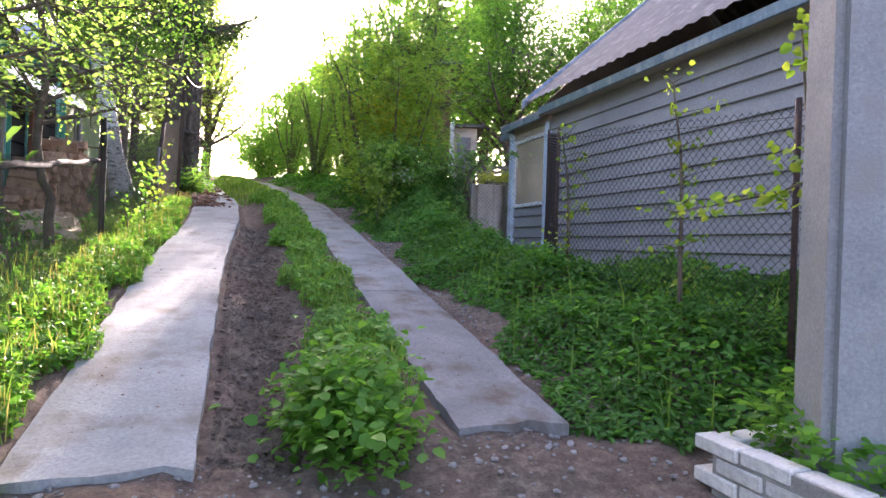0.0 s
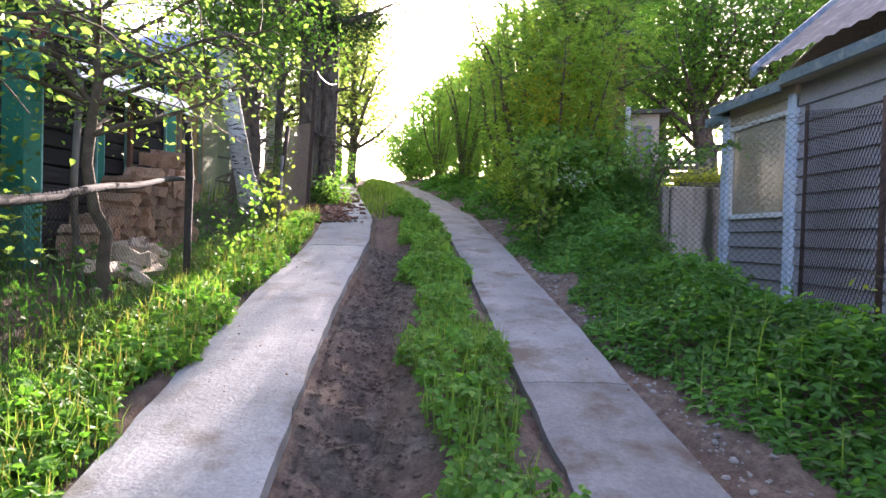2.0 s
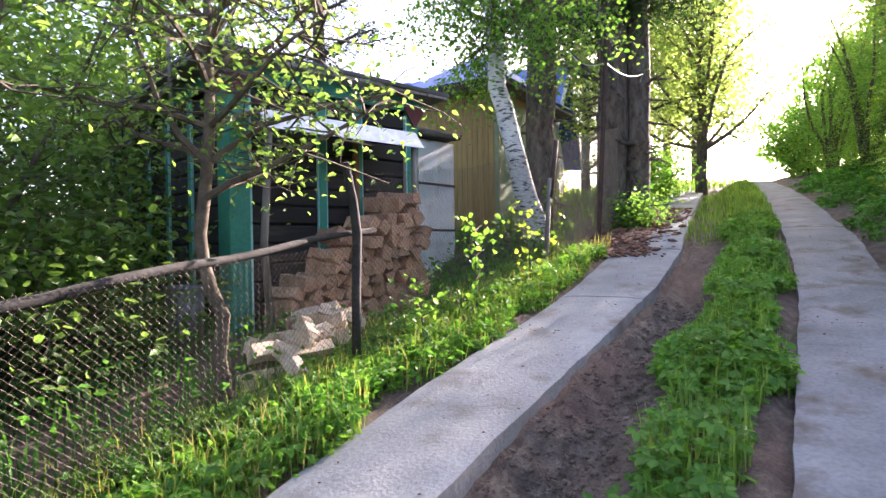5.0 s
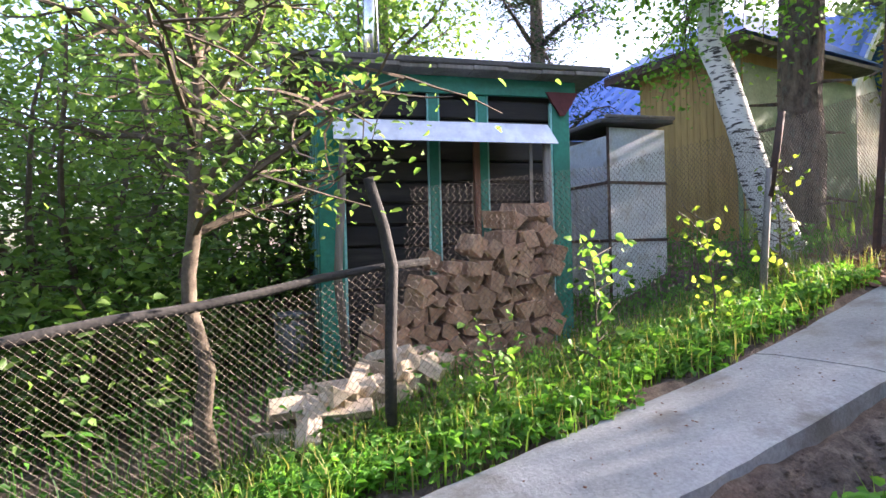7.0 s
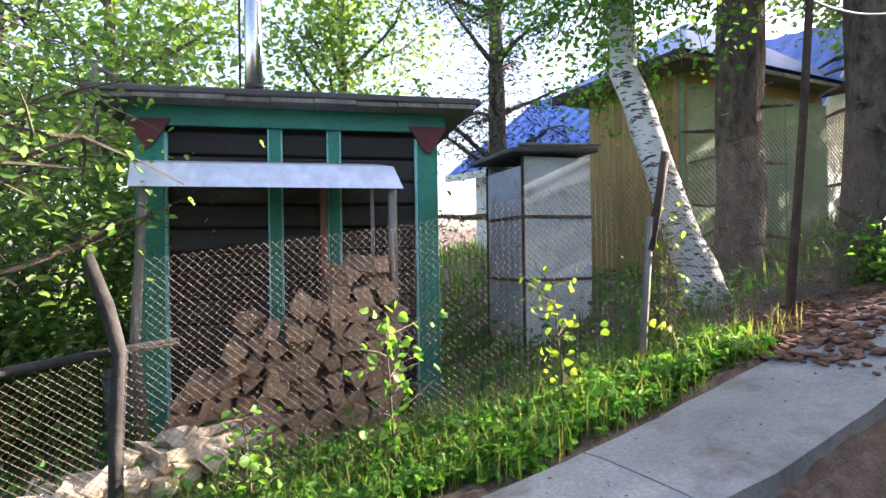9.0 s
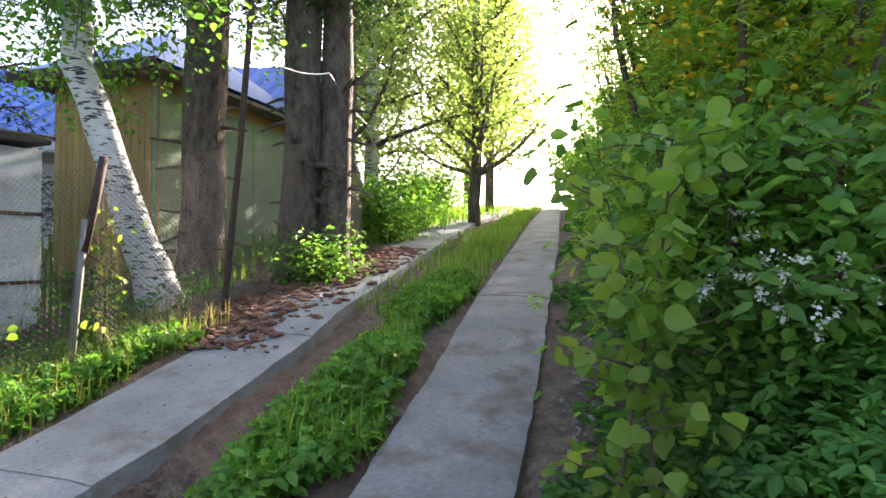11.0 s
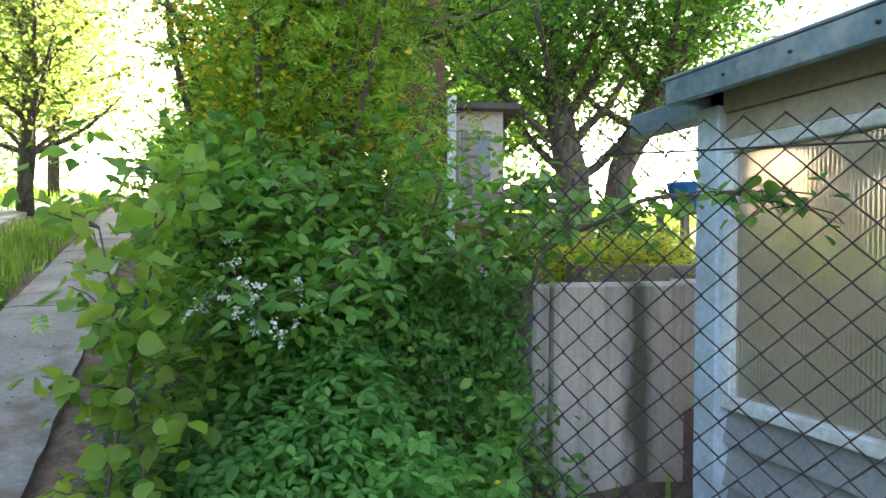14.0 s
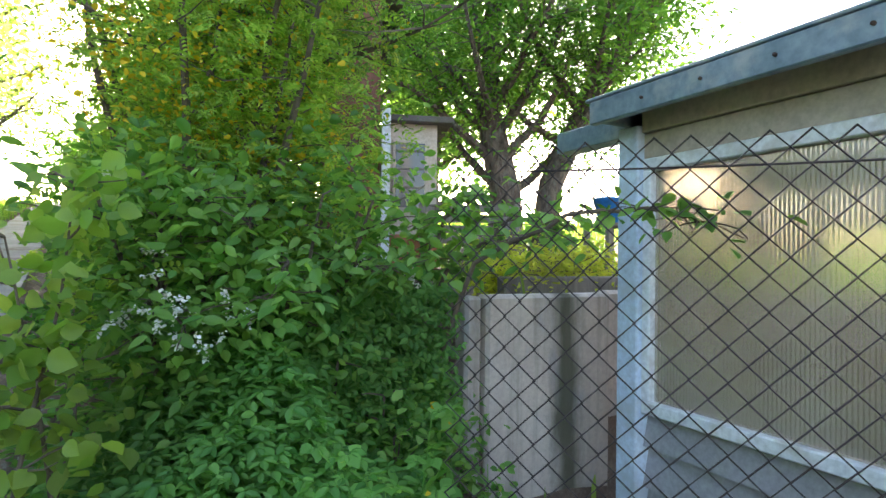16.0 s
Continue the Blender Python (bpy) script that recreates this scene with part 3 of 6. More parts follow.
cable = thing("cable", "white cable hanging between the mast and the trees", "cable")
for name, a, b, sag in (("span", (-1.75, 12.7, 5.15), (-0.85, 11.6, 4.55), 0.12), ("span", (-0.85, 11.6, 4.55), (-0.62, 12.75, 4.62), 0.1), ("span", (-0.62, 12.75, 4.62), (-2.9, 19.8, 5.6), 0.25)):
    a, b = Vector(a), Vector(b)
    pts = [a.lerp(b, i / 10) - Vector((0, 0, sag * 4 * (i / 10) * (1 - i / 10))) for i in range(11)]
    tube(name, pts, 0.008, M_CABLE, cable, 5)


# ---------------------------------------------------------------- dark log shed with green trim
SHED = pose(-2.8, 7.02, 1.36, 0, 0, 75.5)      # x along the front, y to the back


def build_shed():
    shed = thing("garden_shed", "low dark plank shed with green corner boards and felt roof", "shed", SHED)
    W, D, H = 2.05, 4.3, 2.2
    core = part("wall_core", box(bmesh.new(), 0.03, W - 0.03, 0.06, D - 0.03, -0.25, H + 0.05, 0), M_LOGWALL, shed)
    rows = 13
    for k in range(rows):
        z0 = -0.12 + k * (H + 0.1) / rows
        z1 = z0 + (H + 0.1) / rows - 0.012
        boxed("plank", M_LOGWALL, shed, 0.02, W - 0.02, 0.0 + 0.006 * (k % 2), 0.08, z0, z1, 0.014)
        boxed("plank", M_LOGWALL, shed, -0.02 + 0.006 * (k % 2), 0.05, 0.1, D, z0, z1, 0.014)
    for x0, x1 in ((-0.07, 0.12), (W - 0.1, W + 0.06)):
        boxed("corner_board", M_GREEN, shed, x0, x1, -0.045, 0.02, -0.1, H, 0.004)
        boxed("edge_strip", M_EDGE, shed, x1 if x0 < 0 else x0 - 0.022, x1 + 0.022 if x0 < 0 else x0, -0.04, -0.002, -0.1, H - 0.05, 0.003, "pale teal edge strip")
    boxed("corner_board", M_GREEN, shed, -0.072, -0.03, -0.03, 0.2, -0.12, H, 0.004)
    boxed("corner_board", M_GREEN, shed, W + 0.03, W + 0.063, 0.0, 0.14, -0.1, H, 0.004)
    for x in (0.88, 1.31):
        boxed("batten", M_GREEN, shed, x - 0.04, x + 0.04, -0.03, 0.012, 0.0, H, 0.004)
        for e in (-0.054, 0.04):
            boxed("edge_strip", M_EDGE, shed, x + e, x + e + 0.014, -0.024, 0.01, 0.0, H, 0.002)
    for y in (0.95, 1.6, 2.25, 3.0, 3.8):
        boxed("batten", M_GREEN, shed, -0.05, -0.016, y - 0.035, y + 0.035, -0.1, H, 0.004)
        boxed("edge_strip", M_EDGE, shed, -0.046, -0.018, y - 0.05, y - 0.035, -0.1, H, 0.002)
    boxed("frieze_board", M_GREEN, shed, -0.12, W + 0.12, -0.06, -0.02, H - 0.0, H + 0.14, 0.004)
    boxed("frieze_board", M_GREEN, shed, -0.09, -0.05, -0.02, D, H + 0.0, H + 0.14, 0.004)
    for x in (0.025, W - 0.02):                # carved maroon brackets
        bm = bmesh.new()
        pts = [(-0.15, 0.0), (0.15, 0.0), (0.09, -0.1), (0.02, -0.2), (-0.02, -0.2), (-0.09, -0.1)]
        top = [bm.verts.new((x + a, -0.085, H + 0.04 + b)) for a, b in pts]
        back = [bm.verts.new((x + a, -0.062, H + 0.04 + b)) for a, b in pts]
        bm.faces.new(top)
        bm.faces.new(list(reversed(back)))
        for i in range(6):
            bm.faces.new((top[i], back[i], back[(i + 1) % 6], top[(i + 1) % 6]))
        part("bracket", bm, M_MAROON, shed, "maroon carved bracket")
    roof_m = Matrix.Translation((0, 0, H + 0.14)) @ pose(0, 0, 0, -1.0, 0, 0)
    roof = boxed("roof", M_FELT, shed, -0.34, W + 0.36, -0.26, D + 0.3, 0.035, 0.085, 0.01, "", roof_m)
    for k in range(9):
        x0 = -0.33 + k * 0.3
        boxed("roof_board", M_GREYWOOD, roof, x0, min(x0 + 0.296, W + 0.35), -0.24 - 0.012 * (k % 3), D + 0.28, 0.0, 0.033, 0.004, "", roof_m)
    # tin canopy over the stacked firewood
    v = []
    for x in (0.02, 1.76):
        v += [(x + (0.12 if x > 1 else 0.02), -0.1, 1.94), (x, -0.47, 1.87), (x, -0.54, 1.71), (x, -0.52, 1.71), (x, -0.46, 1.85), (x + (0.12 if x > 1 else 0.02), -0.1, 1.92)]
    v[6] = (1.62, -0.1, 1.94)
    v[7] = (1.7, -0.47, 1.87)
    v[10] = (1.7, -0.46, 1.85)
    v[11] = (1.62, -0.1, 1.92)
    f = [(i, (i + 1) % 6, 6 + (i + 1) % 6, 6 + i) for i in range(6)] + [tuple(range(5, -1, -1)), tuple(range(6, 12))]
    link_mesh("canopy", v, f, M_TIN, shed, "pale folded tin canopy")
    tube("canopy_prop", [(0.1, -0.47, -0.1), (0.03, -0.47, 0.7), (0.1, -0.47, 1.8)], [0.035, 0.032, 0.03], M_GREYWOOD, shed, 7)
    tube("canopy_prop", [(1.7, -0.46, -0.1), (1.69, -0.46, 1.8)], [0.035, 0.034], M_GREYWOOD, shed, 7)
    tube("canopy_prop", [(1.55, -0.47, 0.95), (1.55, -0.47, 1.8)], 0.016, M_GREYWOOD, shed, 4)
    boxed("canopy_prop", M_BROWNPLANK, shed, 1.2, 1.25, -0.12, -0.07, 0.0, 1.86, 0.004, "red-brown plank post")
    flue = tube("chimney_flue", [(0.6, 1.5, H + 0.1), (0.6, 1.5, H + 2.2)], 0.085, M_STEEL, shed, 18, "shiny stainless steel flue")
    tube("flue_clamp", [(0.6, 1.5, H + 0.68), (0.6, 1.5, H + 0.74)], 0.092, M_RUST, flue, 18)
    tube("flue_stay", [(0.47, 1.5, H + 0.15), (0.47, 1.5, H + 1.9)], 0.012, M_RUST, flue, 6)
    tube("roof_pole", [(-0.42, 0.3, H - 0.3), (-0.44, 0.32, H + 0.55)], 0.02, M_GREYWOOD, shed, 6)
    tube("roof_pole", [(-0.44, 0.32, H + 0.5), (0.3, 1.4, H + 0.3)], 0.018, M_GREYWOOD, shed, 6)
    tube("roof_pole", [(-0.5, 1.2, H - 0.2), (-0.42, 0.3, H - 0.05)], 0.018, M_GREYWOOD, shed, 6)
    return shed


build_shed()
bucket = thing("plastic_bucket", "grey lidded bucket beside the shed wall", "bucket", SHED @ pose(-0.28, 0.45, 0.0))
tube("body", [(0, 0, -0.1), (0, 0, 0.02), (0, 0, 0.35)], [0.14, 0.15, 0.17], M_POLE, bucket, 16)
tube("lid", [(0, 0, 0.35), (0, 0, 0.39)], 0.18, M_POLE, bucket, 16)


def log_mesh(seed, length, radius, pale):
    """A split billet: a wedge of the round with a rough, slightly bent body."""
    r = random.Random(seed)
    n = r.choice((3, 4, 4, 5))
    ring = [(math.cos(2 * math.pi * k / n + r.uniform(-0.3, 0.3)) * radius * r.uniform(0.7, 1.15), math.sin(2 * math.pi * k / n + r.uniform(-0.3, 0.3)) * radius * r.uniform(0.7, 1.1)) for k in range(n)]
    bm = bmesh.new()
    rows = []
    for j, t in enumerate((-0.5, -0.1, 0.25, 0.5)):
        ox, oz = r.uniform(-0.008, 0.008), r.uniform(-0.008, 0.008)
        rows.append([bm.verts.new((a * r.uniform(0.93, 1.07) + ox, t * length + r.uniform(-0.006, 0.006), b * r.uniform(0.93, 1.07) + oz)) for a, b in ring])
    for a, b in zip(rows, rows[1:]):
        for k in range(n):
            bm.faces.new((a[k], a[(k + 1) % n], b[(k + 1) % n], b[k]))
    bm.faces.new(rows[0])
    bm.faces.new(list(reversed(rows[-1])))
    bmesh.ops.bevel(bm, geom=list(bm.edges), offset=0.004, segments=1, affect="EDGES")
    bmesh.ops.recalc_face_normals(bm, faces=bm.faces)
    me = bpy.data.meshes.new("firewood_log")
    bm.to_mesh(me)
    bm.free()
    me.materials.append(M_LOGPALE if pale else M_LOG)
    return me


LOGS = [log_mesh(i, 0.42, 0.076 + 0.008 * (i % 4), False) for i in range(12)]
PALE = [log_mesh(50 + i, 0.4, 0.07 + 0.008 * (i % 3), True) for i in range(8)]


def build_firewood():
    r = random.Random(4)
    profile = curve_of([(0.12, 0.0), (0.35, 0.45), (0.58, 0.66), (0.8, 0.86), (1.13, 0.9), (1.28, 1.1), (1.72, 1.18)])
    z = -0.14
    row = 0
    while z < 1.12:
        x = 0.2 + (0.055 if row % 2 else 0)
        while x < 1.7:
            if z + 0.05 < float(profile(x)):
                ob = new("firewood_log", r.choice(LOGS))
                ob.matrix_basis = SHED @ pose(x + r.uniform(-0.012, 0.012), -0.38 + r.uniform(-0.06, 0.05), z + r.uniform(-0.008, 0.008), r.uniform(-4, 4), r.uniform(0, 360), r.uniform(-5, 5))
                tagged(ob, "reddish brown split firewood log in the stack", "firewood", "stacked firewood")
            x += r.uniform(0.115, 0.15)
        z += 0.112
        row += 1
    for k in range(5):                         # uneven pieces on top
        ob = new("firewood_log", LOGS[k])
        x = (0.72, 1.05, 1.33, 1.5, 1.6)[k]
        ob.matrix_basis = SHED @ pose(x, -0.4, float(profile(x)) + 0.035, r.uniform(-8, 8), r.uniform(0, 360), r.uniform(-35, 35))
        tagged(ob, "split firewood log lying across the stack", "firewood", "stacked firewood")
    for k in range(36):                        # spilled pale billets towards the fence
        a = r.random()
        x, y = -0.3 + 0.95 * a + r.uniform(-0.12, 0.12), -1.22 + 0.6 * a + r.uniform(-0.2, 0.12)
        ob = new("firewood_log", r.choice(PALE))
        m = SHED @ Matrix.Translation((x, y, 0))
        g = float(land(m.translation.x, m.translation.y))
        ob.matrix_basis = pose(m.translation.x, m.translation.y, g + 0.07 + (0.1 if k % 3 == 0 else 0) + 0.1 * a, r.uniform(-25, 25), r.uniform(0, 360), r.uniform(0, 180))
        tagged(ob, "pale freshly split log in a loose heap", "firewood", "spilled firewood")


build_firewood()


# ---------------------------------------------------------------- white booth
def build_booth():
    booth = thing("garden_booth", "narrow white sheet-clad booth with dark battens", "booth", pose(-3.33, 10.63, 1.55, 0, 0, 82))
    W, D, H = 0.86, 0.95, 2.1                   # x along the face to the lane, y to the back
    z = -0.12
    for k, (a, b) in enumerate(((z, 0.74), (0.76, 1.43), (1.45, H))):
        boxed("panel", M_WHITE, booth, 0.012, W - 0.012, 0.0, 0.02, a, b, 0.003)
        boxed("panel", M_WHITE, booth, 0.0, 0.02, 0.02, D, a, b - (0.1 if k == 2 else 0), 0.003)
        if k:
            boxed("batten", M_RUST, booth, 0.0, W, -0.012, 0.006, a - 0.025, a + 0.012, 0.002)
            boxed("batten", M_RUST, booth, -0.012, 0.006, 0.0, D, a - 0.025, a + 0.012, 0.002)
    boxed("panel", M_WHITE, booth, W - 0.02, W, 0.02, D, z, H, 0.003)
    boxed("panel", M_WHITE, booth, 0.02, W - 0.02, D - 0.02, D, z, H, 0.003)
    boxed("corner_batten", M_RUST, booth, -0.016, 0.012, -0.016, 0.012, z, H, 0.003)
    boxed("corner_batten", M_RUST, booth, -0.012, 0.012, D - 0.02, D + 0.01, z, H, 0.003)
    roof = boxed("roof", M_FELT, booth, -0.12, W + 0.08, -0.14, D + 0.1, H + 0.02, H + 0.07, 0.01, "dark felt roof", pose(0, 0, 0, 0, -2, 0))
    tube("roof_log", [(-0.1, -0.1, H + 0.1), (W + 0.06, -0.09, H + 0.13)], 0.025, M_GREYWOOD, roof, 7)
    boxed("floor", M_GREYWOOD, booth, 0.02, W - 0.02, 0.02, D - 0.02, z, z + 0.03, 0.003)


build_booth()


# ---------------------------------------------------------------- ochre house with blue roof
def build_ochre_house():
    h = thing("ochre_house", "ochre plank house with sage side and blue metal roof", "house", pose(-3.2, 12.95, 2.2, 0, 0, 0))
    # ochre wall looks down the lane, sage wall looks on to it
    boxed("wall", M_OCHRE, h, -1.72, -0.02, 0.06, 3.0, -0.4, 2.72, 0, "ochre wall")
    k = 0
    x = -1.72
    while x < -0.06:
        boxed("plank", M_OCHRE, h, x, x + 0.105, 0.03, 0.06, -0.4, 2.68, 0.004)
        x += 0.11
        k += 1
    for k in range(3):
        boxed("board", M_SAGE, h, -0.02, 0.012, 0.06 + k * 1.0, 1.05 + k * 1.0, -0.4, 2.5, 0.005, "sage green board")
    boxed("corner_strip", M_SAGE, h, -0.05, 0.02, 0.02, 0.06, -0.4, 2.62, 0.004)
    boxed("eave_board", M_GREYWOOD, h, -2.1, 0.32, -0.32, 3.2, 2.66, 2.72, 0.006)
    boxed("eave_board", M_RUST, h, -2.12, 0.34, -0.35, -0.32, 2.64, 2.78, 0.004, "dark gutter board")
    # hipped lower roof in blue, rising away from the lane
    v = [(-2.15, -0.36, 2.75), (0.36, -0.36, 2.75), (0.36, 3.2, 2.75), (-2.15, 3.2, 2.75), (-0.9, 1.2, 3.75), (-0.9, 2.2, 3.75)]
    f = [(0, 1, 4), (1, 2, 5, 4), (2, 3, 5), (3, 0, 4, 5), (3, 2, 1, 0)]
    roof = link_mesh("roof", v, f, M_BLUEROOF, h, "blue metal tile roof")

    # main block behind, blue gabled roof and white gable trim
    main = thing("white_house", "pale house with a steep blue tile roof and white trim", "house", pose(-7.2, 15.6, 1.6, 0, 0, 14))
    boxed("wall", M_WHITE, main, -4.0, 3.4, 0.0, 6.0, -0.5, 3.1, 0, "pale boarded wall")
    for k in range(12):
        boxed("board", M_WHITE, main, -4.0, 3.4, -0.03, 0.0, -0.4 + k * 0.28, -0.4 + k * 0.28 + 0.272, 0.004)
    for x in (-2.4, 0.3):
        w = boxed("window", M_PALEBLUE, main, x, x + 1.0, -0.06, -0.03, 1.0, 2.3, 0.005, "pale blue window frame")
        boxed("pane", M_DARKGLASS, w, x + 0.08, x + 0.92, -0.068, -0.055, 1.08, 2.22, 0.002)
    boxed("corner_board", M_PALEBLUE, main, 3.36, 3.46, -0.06, 0.06, -0.5, 3.1, 0.004)
    rows = 14
    for side in (0, 1):
        verts, faces = [], []
        nx = 60
        for j in range(rows + 1):
            for lip in (0, 1):
                t = (j + lip * 0.0) / rows
                for i in range(nx + 1):
                    x = -4.5 + 8.4 * i / nx
                    y = -0.6 + 3.6 * t if side == 0 else 6.6 - 3.6 * t
                    verts.append((x, y, 2.95 + 2.5 * t + 0.018 * math.sin(i * 2.1) + (0.03 if lip == 0 else 0.0)))
        w = nx + 1
        for j in range(2 * rows + 1):
            for i in range(nx):
                a = j * w + i
                faces.append((a, a + 1, a + w + 1, a + w) if side == 0 else (a + w, a + w + 1, a + 1, a))
        link_mesh("roof_slope", verts, faces, M_BLUEROOF, main, "blue metal tile slope")
    boxed("eave_board", M_WHITE, main, -4.5, 3.9, -0.64, -0.6, 2.8, 2.97, 0.005, "white eave board")
    for sgn in (0, 1):
        link_mesh("gable_board", [(3.9, -0.62, 2.82), (3.9, 3.0, 5.3), (3.9, 3.0, 5.5), (3.9, -0.62, 3.02), (3.95, -0.62, 2.82), (3.95, 3.0, 5.3), (3.95, 3.0, 5.5), (3.95, -0.62, 3.02)] if sgn == 0 else
                  [(3.9, 6.62, 2.82), (3.9, 3.0, 5.3), (3.9, 3.0, 5.5), (3.9, 6.62, 3.02), (3.95, 6.62, 2.82), (3.95, 3.0, 5.3), (3.95, 3.0, 5.5), (3.95, 6.62, 3.02)],
                  [(0, 1, 2, 3), (7, 6, 5, 4), (0, 4, 5, 1), (1, 5, 6, 2), (2, 6, 7, 3), (3, 7, 4, 0)], M_WHITE, main, "white gable board")
    link_mesh("gable", [(3.38, 0, 3.1), (3.38, 6, 3.1), (3.38, 3, 5.3), (3.3, 0, 3.1), (3.3, 6, 3.1), (3.3, 3, 5.3)], [(0, 1, 2), (5, 4, 3), (0, 3, 4, 1), (1, 4, 5, 2), (2, 5, 3, 0)], M_WHITE, main)


build_ochre_house()


# ---------------------------------------------------------------- grey sided house by the lane
def build_sided_house():
    h = thing("sided_house", "low house in grey vinyl siding with metal eaves", "house")
    X, TOP = 5.0, 3.42
    y0, y1 = -4.0, 7.5
    boxed("wall", M_SIDING, h, X + 0.03, X + 0.15, y0, y1, 0.3, TOP + 0.1, 0)
    boxed("wall", M_SIDING, h, X + 0.03, 10.0, y0, y0 + 0.12, 0.0, TOP + 1.2, 0)
    boxed("wall", M_SIDING, h, 9.9, 10.0, y0, 7.4, 0.0, TOP + 1.2, 0)
    rows = 13
    for k in range(rows):                      # lapped siding boards
        z = 0.92 + k * 0.195
        verts = [(X + 0.03, y0, z + 0.195), (X + 0.03, y1, z + 0.195), (X - 0.004, y1, z + 0.012), (X - 0.004, y0, z + 0.012), (X + 0.03, y0, z), (X + 0.03, y1, z)]
        link_mesh("siding_board", verts, [(0, 1, 2, 3), (3, 2, 5, 4), (0, 3, 4), (1, 5, 2), (1, 0, 4, 5)], M_SIDING, h)
    boxed("plinth", M_OLDCON, h, X + 0.06, X + 0.2, y0, y1, 0.2, 0.93, 0)
    # glazed porch at the upper end
    p0, p1 = 7.55, 8.87
    boxed("corner_post", M_PALEBLUE, h, X - 0.06, X + 0.09, p1 - 0.1, p1 + 0.03, 0.9, TOP, 0.006, "pale blue corner post")
    boxed("corner_post", M_PALEBLUE, h, X - 0.05, X + 0.09, p0 - 0.05, p0 + 0.06, 0.9, TOP, 0.006, "pale blue corner post")
    for k in range(6):
        z = 0.93 + k * 0.19
        verts = [(X + 0.03, p0 + 0.06, z + 0.19), (X + 0.03, p1 - 0.1, z + 0.19), (X - 0.01, p1 - 0.1, z + 0.012), (X - 0.01, p0 + 0.06, z + 0.012), (X + 0.03, p0 + 0.06, z), (X + 0.03, p1 - 0.1, z)]
        link_mesh("siding_board", verts, [(0, 1, 2, 3), (3, 2, 5, 4), (0, 3, 4), (1, 5, 2), (1, 0, 4, 5)], M_SIDING, h)
    boxed("header_board", M_BEIGE, h, X - 0.02, X + 0.06, p0 - 0.05, p1 - 0.1, 3.26, 3.38, 0.004, "beige board")
    boxed("header_board", M_BEIGE, h, X - 0.035, X + 0.06, p0 - 0.05, p1 - 0.1, 3.385, 3.52, 0.004, "beige board")
    win = thing("window_1", "ribbed polycarbonate window in white frame", "window", None, "", "structure")
    boxed("window_frame", M_WHITE, win, X - 0.03, X + 0.05, p0 + 0.06, p1 - 0.1, 2.05, 2.11, 0.006)
    boxed("window_frame", M_WHITE, win, X - 0.03, X + 0.05, p0 + 0.06, p1 - 0.1, 3.2, 3.26, 0.006)
    boxed("window_frame", M_WHITE, win, X - 0.03, X + 0.05, p1 - 0.15, p1 - 0.1, 2.11, 3.2, 0.006)
    boxed("window_frame", M_WHITE, win, X - 0.03, X + 0.05, p0 + 0.06, p0 + 0.11, 2.11, 3.2, 0.006)
    ys = np.linspace(p0 + 0.11, p1 - 0.15, 361)      # ribs 18 mm apart
    verts, faces = [], []
    for i, y in enumerate(ys):
        d = 0.004 * (0.5 + 0.5 * math.cos(i * math.pi / 3))
        verts += [(X + 0.012 - d, y, 2.11), (X + 0.012 - d, y, 3.2), (X + 0.024, y, 2.11), (X + 0.024, y, 3.2)]
    for i in range(360):
        a = i * 4
        faces += [(a, a + 1, a + 5, a + 4), (a + 2, a + 6, a + 7, a + 3)]
    pane = link_mesh("pane", verts, faces, M_POLY, win, "milky ribbed sheet")
    pane.visible_shadow = False
    # room behind the sheet
    boxed("inner_wall", M_BEIGE, h, X + 1.6, X + 1.7, p0, 8.12, 0.9, TOP, 0)
    boxed("inner_wall", M_BROWNPLANK, h, X + 1.6, X + 1.7, 8.12, p1 - 0.02, 0.9, 2.3, 0)
    boxed("inner_wall", M_BEIGE, h, X + 1.6, X + 1.7, 8.12, p1 - 0.02, 3.22, TOP, 0)
    for y in (8.12, 8.46, 8.8):
        boxed("window_bar", M_WHITE, h, X + 1.62, X + 1.68, y, y + 0.035, 2.3, 3.22, 0.003)
    boxed("wall", M_SIDING, h, X + 0.15, 9.95, 7.38, 7.48, 0.5, TOP + 0.2, 0)
    for name, mat_, xa, xb, ya, yb, top in (("inner_wall", M_BEIGE, 0.15, 1.6, p1 - 0.1, p1 - 0.022, TOP), ("end_wall", M_SIDING, 0.09, 1.75, p1 - 0.02, p1 + 0.03, TOP + 0.02)):
        boxed(name, mat_, h, X + xa, X + 0.95, ya, yb, 0.9, 2.3, 0)           # two window openings in the end of the porch
        boxed(name, mat_, h, X + 0.42, X + 0.95, ya, yb, 2.3, 3.25, 0)
        boxed(name, mat_, h, X + xa, X + 0.95, ya, yb, 3.25, top, 0)
        boxed(name, mat_, h, X + 0.95, X + xb, ya, yb, 0.9, 2.05, 0)
        boxed(name, mat_, h, X + 0.95, X + xb, ya, yb, 2.98, top, 0)
    boxed("inner_wall", M_BROWNPLANK, h, X + 0.15, X + 1.6, p0 - 0.05, p0 + 0.02, 0.9, TOP, 0)
    boxed("inner_floor", M_BROWNPLANK, h, X + 0.1, X + 1.6, p0, p1, 0.9, 1.0, 0)
    boxed("rafter_tail", M_GREYMETAL, h, X + 0.02, X + 0.14, p1 + 0.03, p1 + 0.62, TOP - 0.02, TOP + 0.1, 0.005, "blue-grey board end beyond the eaves")
    # eaves and corrugated roof
    boxed("soffit", M_BEIGE, h, X - 0.2, X + 0.1, y0 - 0.2, 7.5, TOP + 0.1, TOP + 0.13, 0.003)
    boxed("soffit", M_BEIGE, h, X - 0.2, X + 0.1, 7.5, p1 + 0.03, TOP + 0.105, TOP + 0.12, 0.003)
